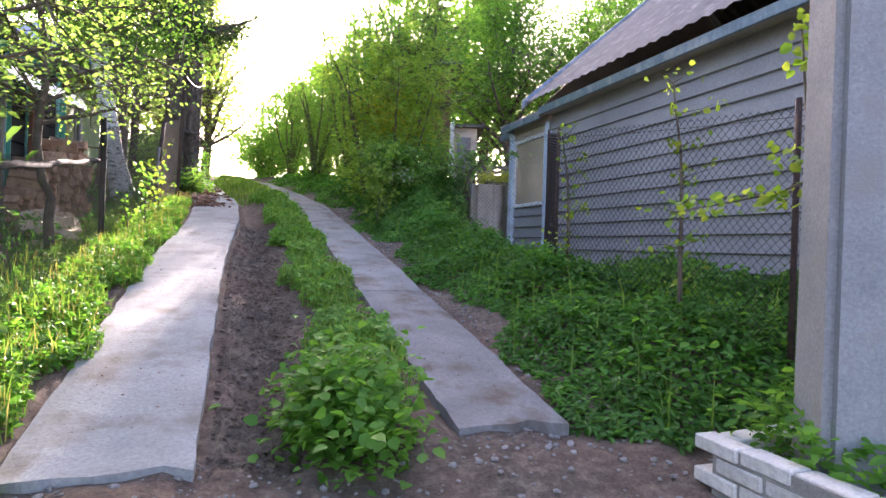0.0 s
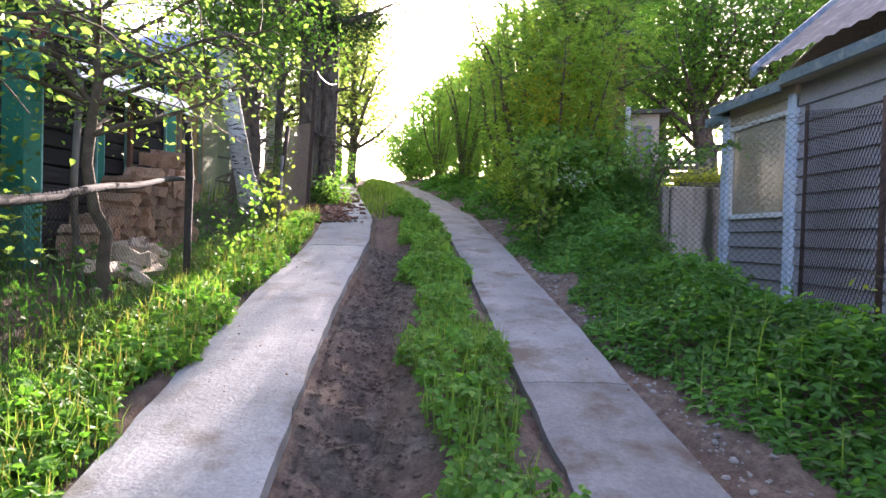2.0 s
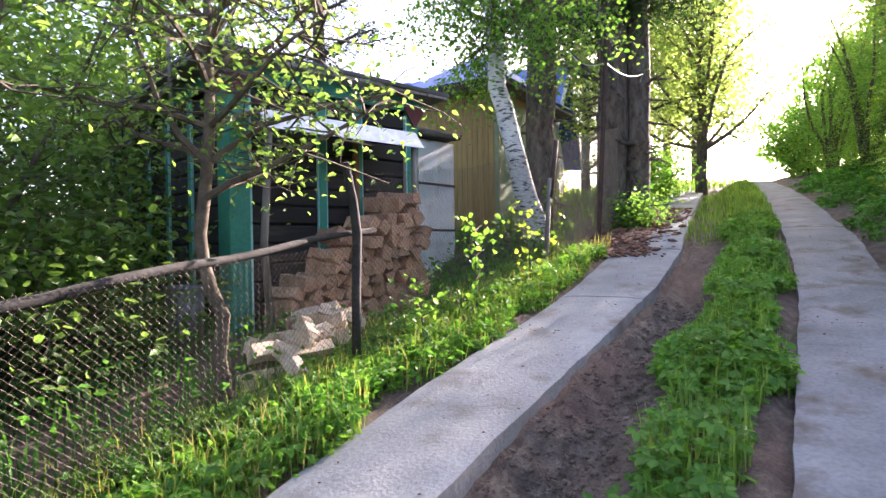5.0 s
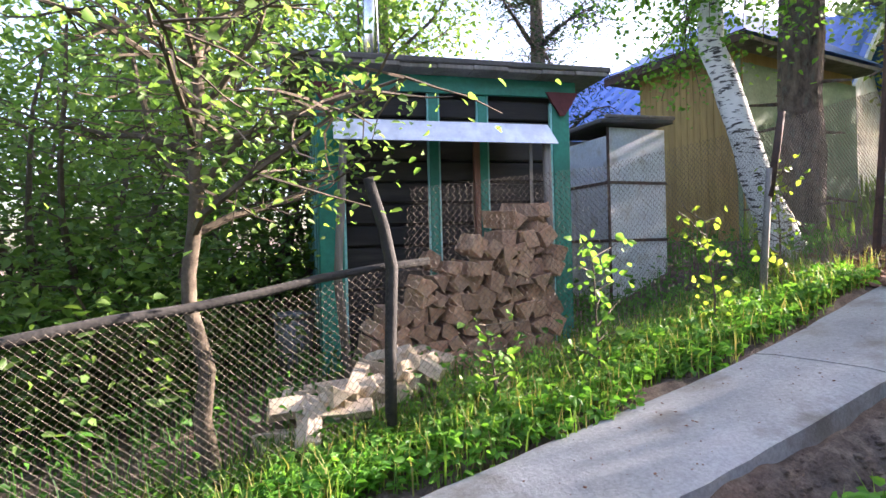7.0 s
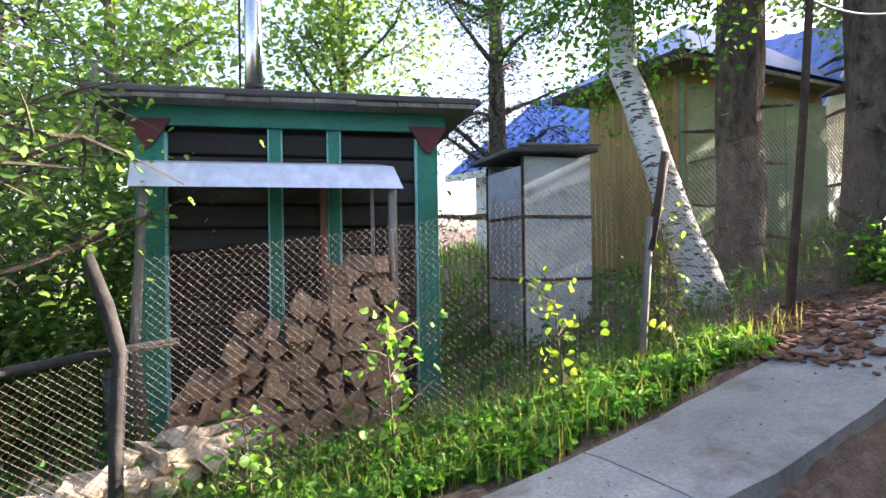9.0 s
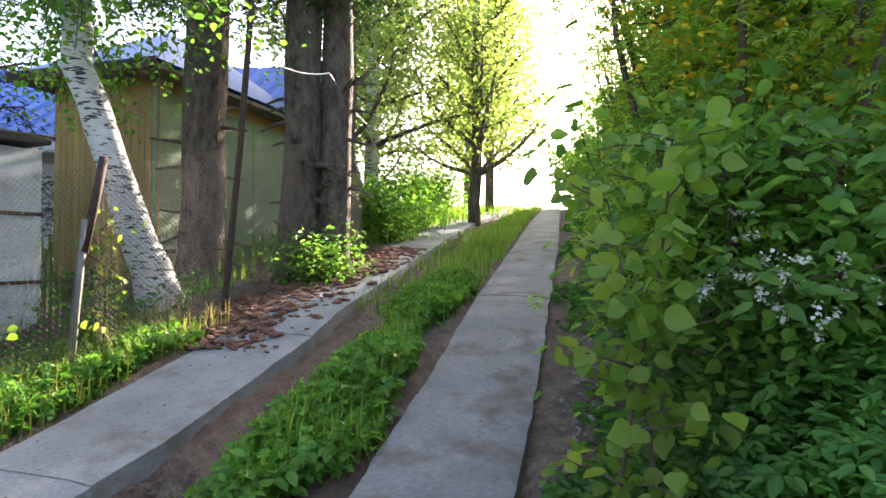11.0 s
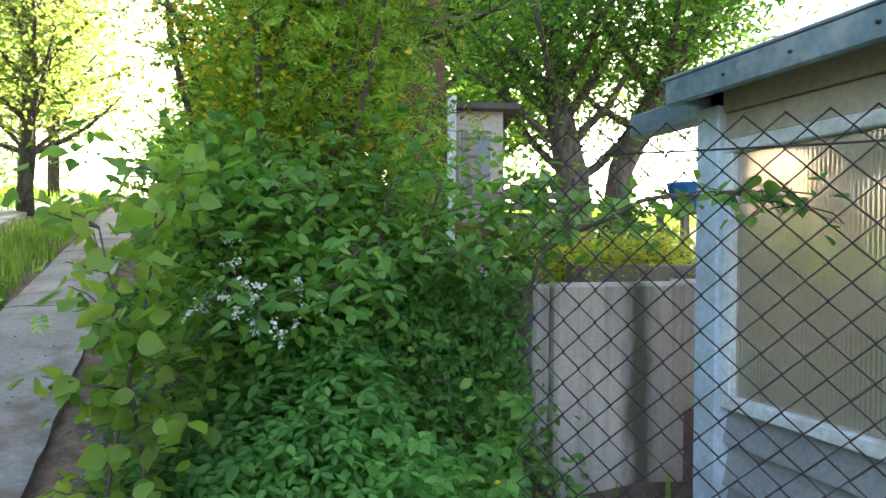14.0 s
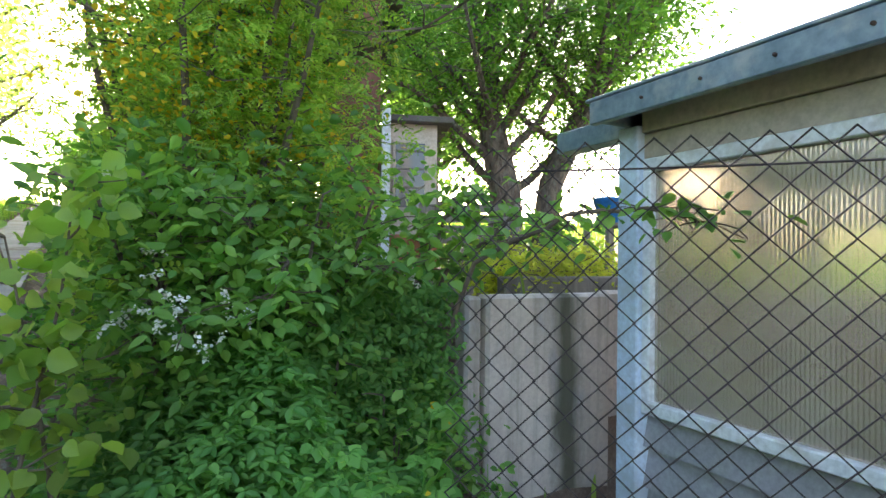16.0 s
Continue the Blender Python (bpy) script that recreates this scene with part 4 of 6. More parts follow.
    boxed("fascia", M_GREYMETAL, h, X - 0.24, X - 0.2, y0 - 0.3, 7.5, TOP + 0.07, TOP + 0.19, 0.006, "blue-grey metal eave board")
    fascia = boxed("fascia", M_GREYMETAL, h, X - 0.24, X - 0.2, 7.505, p1 + 0.04, TOP + 0.005, TOP + 0.115, 0.006, "blue-grey metal eave board")
    for y in np.arange(p0 + 0.12, p1, 0.3):
        tube("screw", [(X - 0.25, y, TOP + 0.06), (X - 0.238, y, TOP + 0.06)], 0.007, M_RUST, fascia, 8)
    boxed("end_board", M_GREYMETAL, h, X - 0.2, X + 1.95, p1 + 0.03, p1 + 0.07, TOP + 0.03, TOP + 0.115, 0.005, "blue-grey metal end board")
    verts, faces = [], []
    ys = np.arange(y0 - 0.3, 7.76, 0.05)
    for i, y in enumerate(ys):
        dz = 0.014 * math.sin(y * 2 * math.pi / 0.2)
        verts += [(X - 0.36, y, TOP + 0.3 + dz), (X + 2.5, y, TOP + 2.8 + dz), (X + 5.4, y, TOP + 0.3 + dz)]
    for i in range(len(ys) - 1):
        a = i * 3
        faces += [(a, a + 1, a + 4, a + 3), (a + 1, a + 2, a + 5, a + 4)]
    link_mesh("roof", verts, faces, M_ROOFGREY, h, "weathered grey corrugated roof")
    link_mesh("gable", [(X - 0.2, 7.5, TOP + 0.2), (X + 5.2, 7.5, TOP + 0.2), (X + 2.5, 7.5, TOP + 2.75), (X - 0.2, 7.42, TOP + 0.2), (X + 5.2, 7.42, TOP + 0.2), (X + 2.5, 7.42, TOP + 2.75)], [(0, 1, 2), (5, 4, 3), (0, 3, 4, 1), (1, 4, 5, 2), (2, 5, 3, 0)], M_BEIGE, h)
    link_mesh("rake_board", [(X - 0.4, 7.74, TOP + 0.2), (X + 2.5, 7.74, TOP + 2.72), (X + 2.5, 7.74, TOP + 2.86), (X - 0.4, 7.74, TOP + 0.34), (X - 0.4, 7.78, TOP + 0.2), (X + 2.5, 7.78, TOP + 2.72), (X + 2.5, 7.78, TOP + 2.86), (X - 0.4, 7.78, TOP + 0.34)], [(0, 1, 2, 3), (7, 6, 5, 4), (0, 4, 5, 1), (1, 5, 6, 2), (2, 6, 7, 3), (3, 7, 4, 0)], M_GREYMETAL, h, "blue-grey metal rake board")
    boxed("porch_roof", M_GREYMETAL, h, X - 0.24, X + 1.95, 7.5, p1 + 0.07, TOP + 0.119, TOP + 0.135, 0.004, "flat metal porch roof")
    boxed("ceiling_board", M_GREYWOOD, h, X + 0.1, 9.95, y0, 7.48, TOP + 0.14, TOP + 0.18, 0)


build_sided_house()


# ---------------------------------------------------------------- fence before the sided house
right_fence = thing("wire_fence", "rusty chain-link fence on iron posts beside the house", "fence")
RIGHT_LINE = [(3.45, 1.2), (3.45, 4.6), (4.5, 6.7), (3.48, 7.93)]
TOP_R = curve_of([(1.2, 2.15), (4.6, 2.55), (6.7, 3.02), (8.1, 3.02), (9.6, 3.15)])
chain_link("wire_mesh", RIGHT_LINE, lambda c: float(TOP_R(c.y)), lambda c: float(land(c.x, c.y)) + 0.03, M_WIREDARK, right_fence, 0.068, 0.0024, 4, wave=0.015)
for x, y in ((3.46, 1.75), (3.46, 4.6), (4.52, 6.7)):
    tube("iron_post", [(x, y, float(land(x, y)) - 0.1), (x, y, float(TOP_R(y)) + 0.06)], 0.019, M_RUST, right_fence, 8)
pts = []
for a, b in zip(RIGHT_LINE, RIGHT_LINE[1:]):
    for i in range(8):
        x, y = a[0] + (b[0] - a[0]) * i / 8, a[1] + (b[1] - a[1]) * i / 8
        pts.append((x, y, float(TOP_R(y)) - 0.05 - 0.015 * math.sin(i / 8 * math.pi)))
tube("tension_wire", pts, 0.0022, M_WIREDARK, right_fence, 5)


# ---------------------------------------------------------------- concrete retaining wall and garden beyond
wall = thing("retaining_wall", "stained concrete garden wall with moss streaks", "wall", None, "", "structure")
boxed("slab", M_STREAKED, wall, 4.62, 5.56, 9.6, 9.74, 1.2, 2.56, 0.02)
boxed("slab", M_STREAKED, wall, 4.49, 4.6, 9.62, 9.78, 1.2, 2.555, 0.02)
boxed("slab", M_STREAKED, wall, 5.58, 6.6, 9.66, 9.8, 1.2, 2.57, 0.02)
boxed("coping", M_GREYWOOD, wall, 4.9, 6.6, 9.85, 9.95, 2.5, 2.66, 0.01, "weathered plank edge")
bed_bm = bmesh.new()
bmesh.ops.create_grid(bed_bm, x_segments=14, y_segments=10, size=0.5)
for v in bed_bm.verts:
    v.co = Vector((5.85 + v.co.x * 2.4, 10.7 + v.co.y * 1.9, 2.5 + 0.06 * math.sin(v.co.x * 9) * math.sin(v.co.y * 7)))
tagged(part("garden_bed", bed_bm, M_SOIL), "raised soil bed behind the concrete wall", "bed", kind="structure")


def build_brown_house():
    h = thing("plank_house", "red-brown plank house with white corner and small window", "house", pose(5.3, 13.0, 1.9, 0, 0, -18))
    boxed("wall", M_BROWNPLANK, h, -0.75, -0.08, 0.02, 2.5, -0.4, 4.0, 0)
    x = -0.75
    while x < -0.2:
        boxed("plank", M_BROWNPLANK, h, x, x + 0.135, -0.02, 0.02, 0.35, 4.0, 0.004)
        x += 0.14
    boxed("corner_board", M_WHITE, h, -0.06, 0.04, -0.04, 0.06, 0.3, 2.6, 0.005, "white corner board")
    boxed("wall", M_BEIGE, h, 0.0, 0.66, 0.5, 2.5, -0.4, 2.55, 0, "beige wall")
    w = boxed("window", M_BEIGE, h, 0.1, 0.54, 0.46, 0.5, 1.45, 2.35, 0.005)
    boxed("pane", M_DARKGLASS, w, 0.14, 0.5, 0.45, 0.465, 1.5, 2.3, 0.002)
    for z in (1.75, 1.98, 2.2):
        boxed("bar", M_GREYWOOD, w, 0.14, 0.5, 0.435, 0.45, z - 0.012, z + 0.012, 0.002)
    boxed("foundation", M_RED, h, 0.06, 0.62, 0.1, 0.46, 0.3, 1.15, 0.01, "orange brick footing")
    boxed("step", M_GREYWOOD, h, -0.75, -0.07, -0.4, -0.03, 1.0, 1.05, 0.005)
    boxed("step", M_GREYWOOD, h, -0.75, -0.07, -0.65, -0.3, 0.8, 0.85, 0.005)
    for x in (-0.7, -0.12):
        boxed("step_post", M_GREYWOOD, h, x - 0.03, x + 0.03, -0.62, -0.04, 0.3, 0.8, 0.004)
    boxed("roof", M_FELT, h, -0.95, 0.2, -0.2, 2.7, 4.0, 4.1, 0.01)
    boxed("roof", M_FELT, h, 0.05, 0.85, 0.35, 2.7, 2.55, 2.63, 0.01)


build_brown_house()
tub = thing("blue_tub", "bright blue plastic tub on the garden bed", "tub", pose(6.75, 10.9, 3.12))
tube("body", [(0, 0, 0), (0, 0, 0.22), (0, 0, 0.24)], [0.1, 0.16, 0.17], M_BLUE, tub, 16)
stand = thing("plant_stand", "rough wooden stand under the blue tub", "stand", pose(6.75, 10.9, 2.5))
boxed("top", M_GREYWOOD, stand, -0.2, 0.2, -0.2, 0.2, 0.585, 0.62, 0.005)
for x in (-0.15, 0.15):
    for y in (-0.15, 0.15):
        boxed("leg", M_GREYWOOD, stand, x - 0.025, x + 0.025, y - 0.025, y + 0.025, -0.1, 0.585, 0.003)
bench = thing("garden_bench", "weathered slatted wooden bench in the garden", "bench", pose(6.2, 12.6, 2.5, 0, 0, -25))
for k in range(4):
    boxed("slat", M_GREYWOOD, bench, -0.6, 0.6, 0.0, 0.025, 0.45 + k * 0.12, 0.54 + k * 0.12, 0.004)
for x in (-0.55, 0.55):
    boxed("leg", M_GREYWOOD, bench, x - 0.03, x + 0.03, -0.02, 0.05, 0.0, 0.92, 0.004)


# ---------------------------------------------------------------- utility pole and brick bed
post = thing("utility_pole", "grey cast concrete utility pole beside a brick bed", "pole")
bm = bmesh.new()
bmesh.ops.create_cube(bm, size=1.0)
for v in bm.verts:
    up = v.co.z > 0
    half = 0.14 if up else 0.185
    v.co = Vector((2.8 + v.co.x * 2 * half, 0.9 + v.co.y * 2 * half, 9.0 if up else 0.0))
bmesh.ops.rotate(bm, cent=(2.8, 0.9, 0), matrix=Matrix.Rotation(radians(-30), 3, "Z"), verts=bm.verts)
bmesh.ops.bevel(bm, geom=list(bm.edges), offset=0.04, segments=2, affect="EDGES")
part("shaft", bm, M_POLE, post)

bed = thing("brick_bed", "low bed edged with pale silicate bricks", "planter")
bx, by = 2.39, 1.2
for row in range(3):
    for k in range(8):
        s = k * 0.26 + (0.13 if row % 2 else 0)
        ob = boxed("brick", M_BRICK, bed, -0.06, 0.06, -0.125, 0.125, -0.0325, 0.0325, 0.006)
        z = 0.24 + row * 0.078
        ob.matrix_basis = pose(bx + 0.025 * s + 0.004 * (k % 3), by - s, z + 0.002 * (k % 2), 0, 0, 1.5 * (k % 3 - 1))
    for k in range(5):
        ob = boxed("brick", M_BRICK, bed, -0.125, 0.125, -0.06, 0.06, -0.0325, 0.0325, 0.006)
        ob.matrix_basis = pose(bx + 0.2 + k * 0.26 + (0.1 if row % 2 else 0), by + 0.05 + 0.1 * k * 0.26, 0.24 + row * 0.078, 0, 0, 5)
boxed("mortar", M_MORTAR, bed, bx - 0.045, bx + 0.05, by - 1.95, by + 0.02, 0.12, 0.415, 0)


# ---------------------------------------------------------------- plants
def branch_points(r, start, way, length, steps=5, wander=0.18, lift=0.05):
    p, d = Vector(start), Vector(way).normalized()
    out = [p.copy()]
    for _ in range(steps):
        d = (d + Vector((r.gauss(0, wander), r.gauss(0, wander), r.gauss(0, wander) + lift))).normalized()
        p = p + d * (length / steps)
        out.append(p.copy())
    return out


def cluster(centres, count, spread):
    c = np.asarray([tuple(p) for p in centres], dtype=float)
    pick = c[rng.integers(0, len(c), count)]
    return pick + rng.normal(0, 1, (count, 3)) * np.asarray(spread)


def shrub(name, label, x, y, height, radius, count, leaf, leaf_size, seed, stems=7, low=0.1, wide=0.62, flowers=0, flower_mat=None, accent=None, lean=(0, 0), spread=0.16, group="", rounded=False, feathered=False):
    """Stems from one root, side twigs, and clumps of leaves along them."""
    r = random.Random(seed)
    z = float(land(x, y))
    s = thing(name, label, "shrub", None, group)
    v, f, tips = [], [], []
    for k in range(stems):
        a = 2 * math.pi * k / stems + r.uniform(-0.4, 0.4)
        way = Vector((math.cos(a) * r.uniform(0.15, 0.75) * radius / max(height, 0.1) * 1.5 + lean[0], math.sin(a) * r.uniform(0.15, 0.75) * radius / max(height, 0.1) * 1.5 + lean[1], 1.0))
        pts = branch_points(r, (x + math.cos(a) * 0.08, y + math.sin(a) * 0.08, z - 0.05), way, height * r.uniform(0.75, 1.05), 7, 0.1, 0.03)
        n = len(pts)
        rad = [0.012 * height * (1 - 0.85 * i / (n - 1)) + 0.004 for i in range(n)]
        tube_data(pts, rad, 5, v, f)
        for i in range(1, n):
            if i / n >= low:
                tips.append(pts[i])
            for _ in range(2 if i / n >= low else 0):
                b = r.uniform(0, 2 * math.pi)
                w = Vector((math.cos(b), math.sin(b), r.uniform(-0.15, 0.5)))
                tw = branch_points(r, pts[i], w, radius * r.uniform(0.35, 0.85), 3, 0.2, 0.02)
                tube_data(tw, [0.006, 0.005, 0.004, 0.002], 3, v, f, cap=False)
                tips += tw[1:] + [tw[-1]]
    link_mesh("stemwork", v, f, M_TWIG, s)
    pts = cluster(tips, count, (spread, spread, spread * 0.8))
    pts = pts[pts[:, 2] > land(pts[:, 0], pts[:, 1]) + 0.03]
    if feathered:
        pinnate("foliage", pts[: len(pts) // 4], leaf_size * 2.1, leaf, s)
    else:
        leaves("foliage", pts, leaf_size, leaf, s, wide, rounded=rounded)
    if accent and feathered:
        pinnate("young_foliage", cluster(tips, count // 8, (spread, spread, spread)), leaf_size * 2.0, accent, s, label="yellow-green young leaves")
    elif accent:
        leaves("young_foliage", cluster(tips, count // 4, (spread, spread, spread)), leaf_size * 0.9, accent, s, wide, label="yellow-green young leaves")
    if flowers:
        some = r.sample(tips, min(flowers, len(tips)))
        racemes("blossom", cluster(some, flowers, (0.05, 0.05, 0.05)), 0.08, flower_mat, s, label="white blossom spikes")
    return s


def tree(name, label, base, path, radii, bark, leaf, leaf_size, count, seed, limbs=16, limb_from=0.35, limb_len=2.0, droop=0.0, spread=0.3, wide=0.6, hang=0.0, twigs=4, category="tree", stubs=0):
    """A tapered trunk, limbs with twigs, and a crown of leaf clumps."""
    r = random.Random(seed)
    t = thing(name, label, category)
    pts = [Vector(base) + Vector(p) for p in path]
    fine, fr = [], []
    for i in range(len(pts) - 1):
        for k in range(3):
            q = pts[i].lerp(pts[i + 1], k / 3)
            fine.append(q + Vector((r.gauss(0, 0.012), r.gauss(0, 0.012), 0)))
            fr.append((radii[i] + (radii[i + 1] - radii[i]) * k / 3) * r.uniform(0.96, 1.05))
    fine.append(pts[-1])
    fr.append(radii[-1])
    v, f = tube_data(fine, fr, 12)
    link_mesh("trunk", v, f, bark, t, smooth=True)
    v, f, tips = [], [], []
    for k in range(limbs):
        u = limb_from + (0.98 - limb_from) * (k + r.random()) / limbs
        i = min(int(u * (len(fine) - 1)), len(fine) - 2)
        start = fine[i]
        a = k * 2.4 + r.uniform(-0.5, 0.5)
        ll = limb_len * (1.15 - 0.6 * u) * r.uniform(0.7, 1.15)
        lp = branch_points(r, start, (math.cos(a), math.sin(a), 0.55 - droop + 0.3 * u), ll, 6, 0.14, 0.04 - droop * 0.12)
        r0 = min(fr[i] * 0.55, 0.02 + ll * 0.02)
        tube_data(lp, [r0 * (1 - 0.85 * j / 6) + 0.004 for j in range(7)], 5, v, f, cap=False)
        for j in range(2, 7):
            tips.append(lp[j])
            for _ in range(twigs):
                b = r.uniform(0, 2 * math.pi)
                tw = branch_points(r, lp[j], (math.cos(b), math.sin(b), r.uniform(-0.3, 0.6) - droop - hang), ll * r.uniform(0.18, 0.42) + hang * 0.6, 3, 0.2, -hang * 0.3)
                tube_data(tw, [0.009, 0.007, 0.005, 0.003], 3, v, f, cap=False)
                tips += tw[1:]
    for k in range(stubs):                     # broken dead branches on the bare trunk
        i = r.randrange(2, max(3, int(len(fine) * 0.5)))
        a = r.uniform(0, 2 * math.pi)
        st = fine[i].lerp(fine[i + 1], r.random())
        sp = branch_points(r, st, (math.cos(a), math.sin(a), r.uniform(-0.3, 0.2)), fr[i] + r.uniform(0.1, 0.45), 3, 0.12, -0.03)
        tube("dead_stub", sp, [0.035, 0.028, 0.02, 0.012], bark, t, 5)
    link_mesh("branchwork", v, f, bark if bark is not M_BIRCH else M_TWIG, t)
    if count:
        leaves("crown", cluster(tips, count, (spread, spread, spread * 0.85)), leaf_size, leaf, t, wide, droop=0.4)
    return t


def spread_points(x0, x1, y0, y1, count, zlo, zhi, keep=None):
    x, y = rng.uniform(x0, x1, count), rng.uniform(y0, y1, count)
    if keep is not None:
        m = keep(x, y)
        x, y = x[m], y[m]
    return np.stack((x, y, land(x, y) + rng.uniform(zlo, zhi, len(x))), 1)


def patchy(scale, cut, phase=0.0):
    """Keeps points where a slow wave pattern is high, for uneven growth."""
    def keep(x, y):
        w = np.sin(x * scale + phase) * np.sin(y * scale * 0.8 + 2 * phase) + 0.5 * np.sin(x * scale * 2.3 + y * scale * 1.9) + rng.normal(0, 0.35, len(x))
        return w > cut
    return keep


def stuff(ob, label, category):
    return tagged(ob, label, category, kind="stuff")


# weeds of the right bank
def bank_weeds(n, x0, x1, y0, y1, size, top, mat_, keep=None):
    x, y = rng.uniform(x0, x1, n), rng.uniform(y0, y1, n)
    u = x - lane_shift(y)
    edge = 2.3 + 0.18 * np.sin(y * 1.9) + 0.1 * np.sin(y * 5.3)
    m = (u > edge) & ((y < 4.8) | (x < 3.75))
    x, y, u, edge = x[m], y[m], u[m], edge[m]
    grow = np.clip((u - edge) / 0.8, 0.12, 1) * top * (0.7 + 0.3 * np.sin(x * 4.1 + 1) * np.sin(y * 3.3))
    return np.stack((x, y, land(x, y) + grow * np.sqrt(rng.random(len(x)))), 1)


stuff(leaves("bank_weeds", bank_weeds(22000, 2.1, 5.0, 1.5, 9.7, 0.075, 0.38, L_WEED), 0.06, L_WEED, None, 0.55, 0.1, 0.7), "dense green goutweed covering the bank", "weeds")
stuff(compound("bank_weeds", bank_weeds(12000, 2.1, 5.0, 1.5, 9.7, 0.075, 0.42, L_WEED), 0.068, L_WEED, None, (-1.2, 0.0, 1.2), 0.5, 0.3, "", False), "dense green goutweed covering the bank", "weeds")
stuff(leaves("bank_weeds", bank_weeds(15000, 1.0, 3.8, 9.7, 22, 0.09, 0.4, L_WEED), 0.09, L_WEED, None, 0.6, 0.1, 0.7), "green weeds along the hedge foot", "weeds")
stuff(leaves("bank_weeds", bank_weeds(5000, 2.6, 5.0, 1.2, 9.0, 0.05, 0.5, L_CENTRE), 0.055, L_CENTRE, None, 0.7, 0.1, 0.6), "lighter weed shoots on the bank", "weeds")
stuff(leaves("bed_weeds", spread_points(2.45, 3.6, -0.9, 1.3, 5000, 0.1, 0.45), 0.06, L_CENTRE, None, 0.55, 0.1, 0.5), "green weeds in the brick bed", "weeds")
bp = bank_weeds(260, 2.2, 4.6, 1.3, 9.0, 0.1, 0.05, L_GRASS)
stuff(blades("bank_grass", bp, 0.5, L_GRASS, None, 0.005, 0.5), "tall grass blades among the weeds", "grass")


# strip between the tracks
def mid_keep(x, y):
    u = x - lane_shift(y)
    half = 0.26 + 0.08 * np.sin(y * 2.7) + 0.05 * np.sin(y * 6.1)
    return np.abs(u - 1.02) < half


def middle(n, y0, y1, top):
    p = spread_points(0.0, 1.5, y0, y1, n, 0.0, 1.0, mid_keep)
    ground = land(p[:, 0], p[:, 1])
    hump = top * (0.55 + 0.45 * np.sin(p[:, 1] * 2.3) ** 2)
    p[:, 2] = ground + 0.02 + hump * (p[:, 2] - ground)
    return p


stuff(leaves("track_weeds", middle(7000, 3.0, 9.0, 0.18), 0.045, L_CENTRE, None, 0.7, 0.1, 0.65), "low bright weeds between the wheel tracks", "weeds")
stuff(compound("track_herbs", middle(3600, 2.6, 12.0, 0.21), 0.058, L_CENTRE, None, (-1.9, -0.95, 0.0, 0.95, 1.9), 0.62, 0.35), "low bright weeds between the wheel tracks", "weeds")
stuff(leaves("track_weeds", middle(16000, 7.0, 13.0, 0.16), 0.06, L_CENTRE, None, 0.7, 0.1, 0.65), "low bright weeds between the wheel tracks", "weeds")
stuff(blades("track_grass", middle(9000, 2.5, 12.0, 0.02), 0.2, L_GRASS, None, 0.0045, 0.5), "grass between the wheel tracks", "grass")
stuff(blades("track_grass", np.concatenate((middle(12000, 10.0, 32.0, 0.02), spread_points(-0.6, 1.2, 12, 32, 9000, 0, 0.01, lambda x, y: (x - lane_shift(y) > 0.2) & (x - lane_shift(y) < 1.35)))), 0.17, L_GRASS, None, 0.007, 0.5), "grass between the wheel tracks", "grass")
clump = rng.normal(0, 1, (5200, 3)) * np.array((0.14, 0.26, 0.15)) + np.array((0.8, 2.25, 0.36))
clump = clump[clump[:, 2] > 0.22]
stuff(leaves("weed_clump", clump, 0.06, L_CENTRE, None, 0.9, 0.1, 0.7), "bushy clump of broad weeds at the track end", "weeds")

# left verge
def verge(n, x0, x1, y0, y1):
    return spread_points(x0, x1, y0, y1, n, 0.0, 0.01, lambda x, y: (x - lane_shift(y) - left_swing(y) < -0.72 - 0.08 * np.sin(y * 3.1) - 0.06 * np.sin(y * 7)))


stuff(blades("verge_grass", verge(7000, -1.7, -0.6, 0.5, 10.9), 0.22, L_GRASS, None, 0.0045, 0.8), "tall sunlit grass along the verge", "grass")
stuff(blades("verge_grass", verge(3000, -1.6, -0.6, 0.5, 11.2), 0.24, L_DRY, None, 0.004, 0.5), "dry pale grass among the verge", "grass")
stuff(blades("yard_grass", verge(9000, -6.5, -1.4, 1.0, 12.5), 0.22, L_WEED, None, 0.008, 0.5), "uncut grass in the garden behind the fence", "grass")
vp = verge(17000, -1.5, -0.6, 0.3, 10.7)
vp[:, 2] += rng.uniform(0.02, 0.14, len(vp))
stuff(leaves("verge_weeds", vp, 0.05, L_CENTRE, None, 0.65, 0.1, 0.5), "green weeds along the concrete edge", "weeds")
hv = verge(2600, -1.55, -0.62, 0.3, 10.8)
hv[:, 2] += rng.uniform(0.04, 0.17, len(hv))
stuff(compound("verge_herbs", hv, 0.055, L_CENTRE, None, (-1.9, -0.95, 0.0, 0.95, 1.9), 0.55, 0.4), "low lobed herbs along the concrete edge", "weeds")
yp = spread_points(-7.0, -1.5, 0.0, 12.5, 9000, 0.02, 0.3)
stuff(leaves("yard_weeds", yp, 0.07, L_WEED, None, 0.6, 0.1, 0.5), "weeds in the garden behind the fence", "weeds")
far = np.concatenate((spread_points(-14, -1.2, 12.5, 40, 9000, 0, 0.01), spread_points(2.2, 14, 20, 40, 5000, 0, 0.01)))
stuff(blades("far_grass", far, 0.4, L_GRASS, None, 0.02, 0.5), "rough grass at the top of the slope", "grass")
fg = np.concatenate((spread_points(-30, -6, -8, 12, 7000, 0, 0.01), spread_points(4, 30, 9, 30, 7000, 0, 0.01)))
stuff(blades("far_grass", fg, 0.4, L_GRASS, None, 0.03, 0.5), "rough grass in the gardens", "grass")

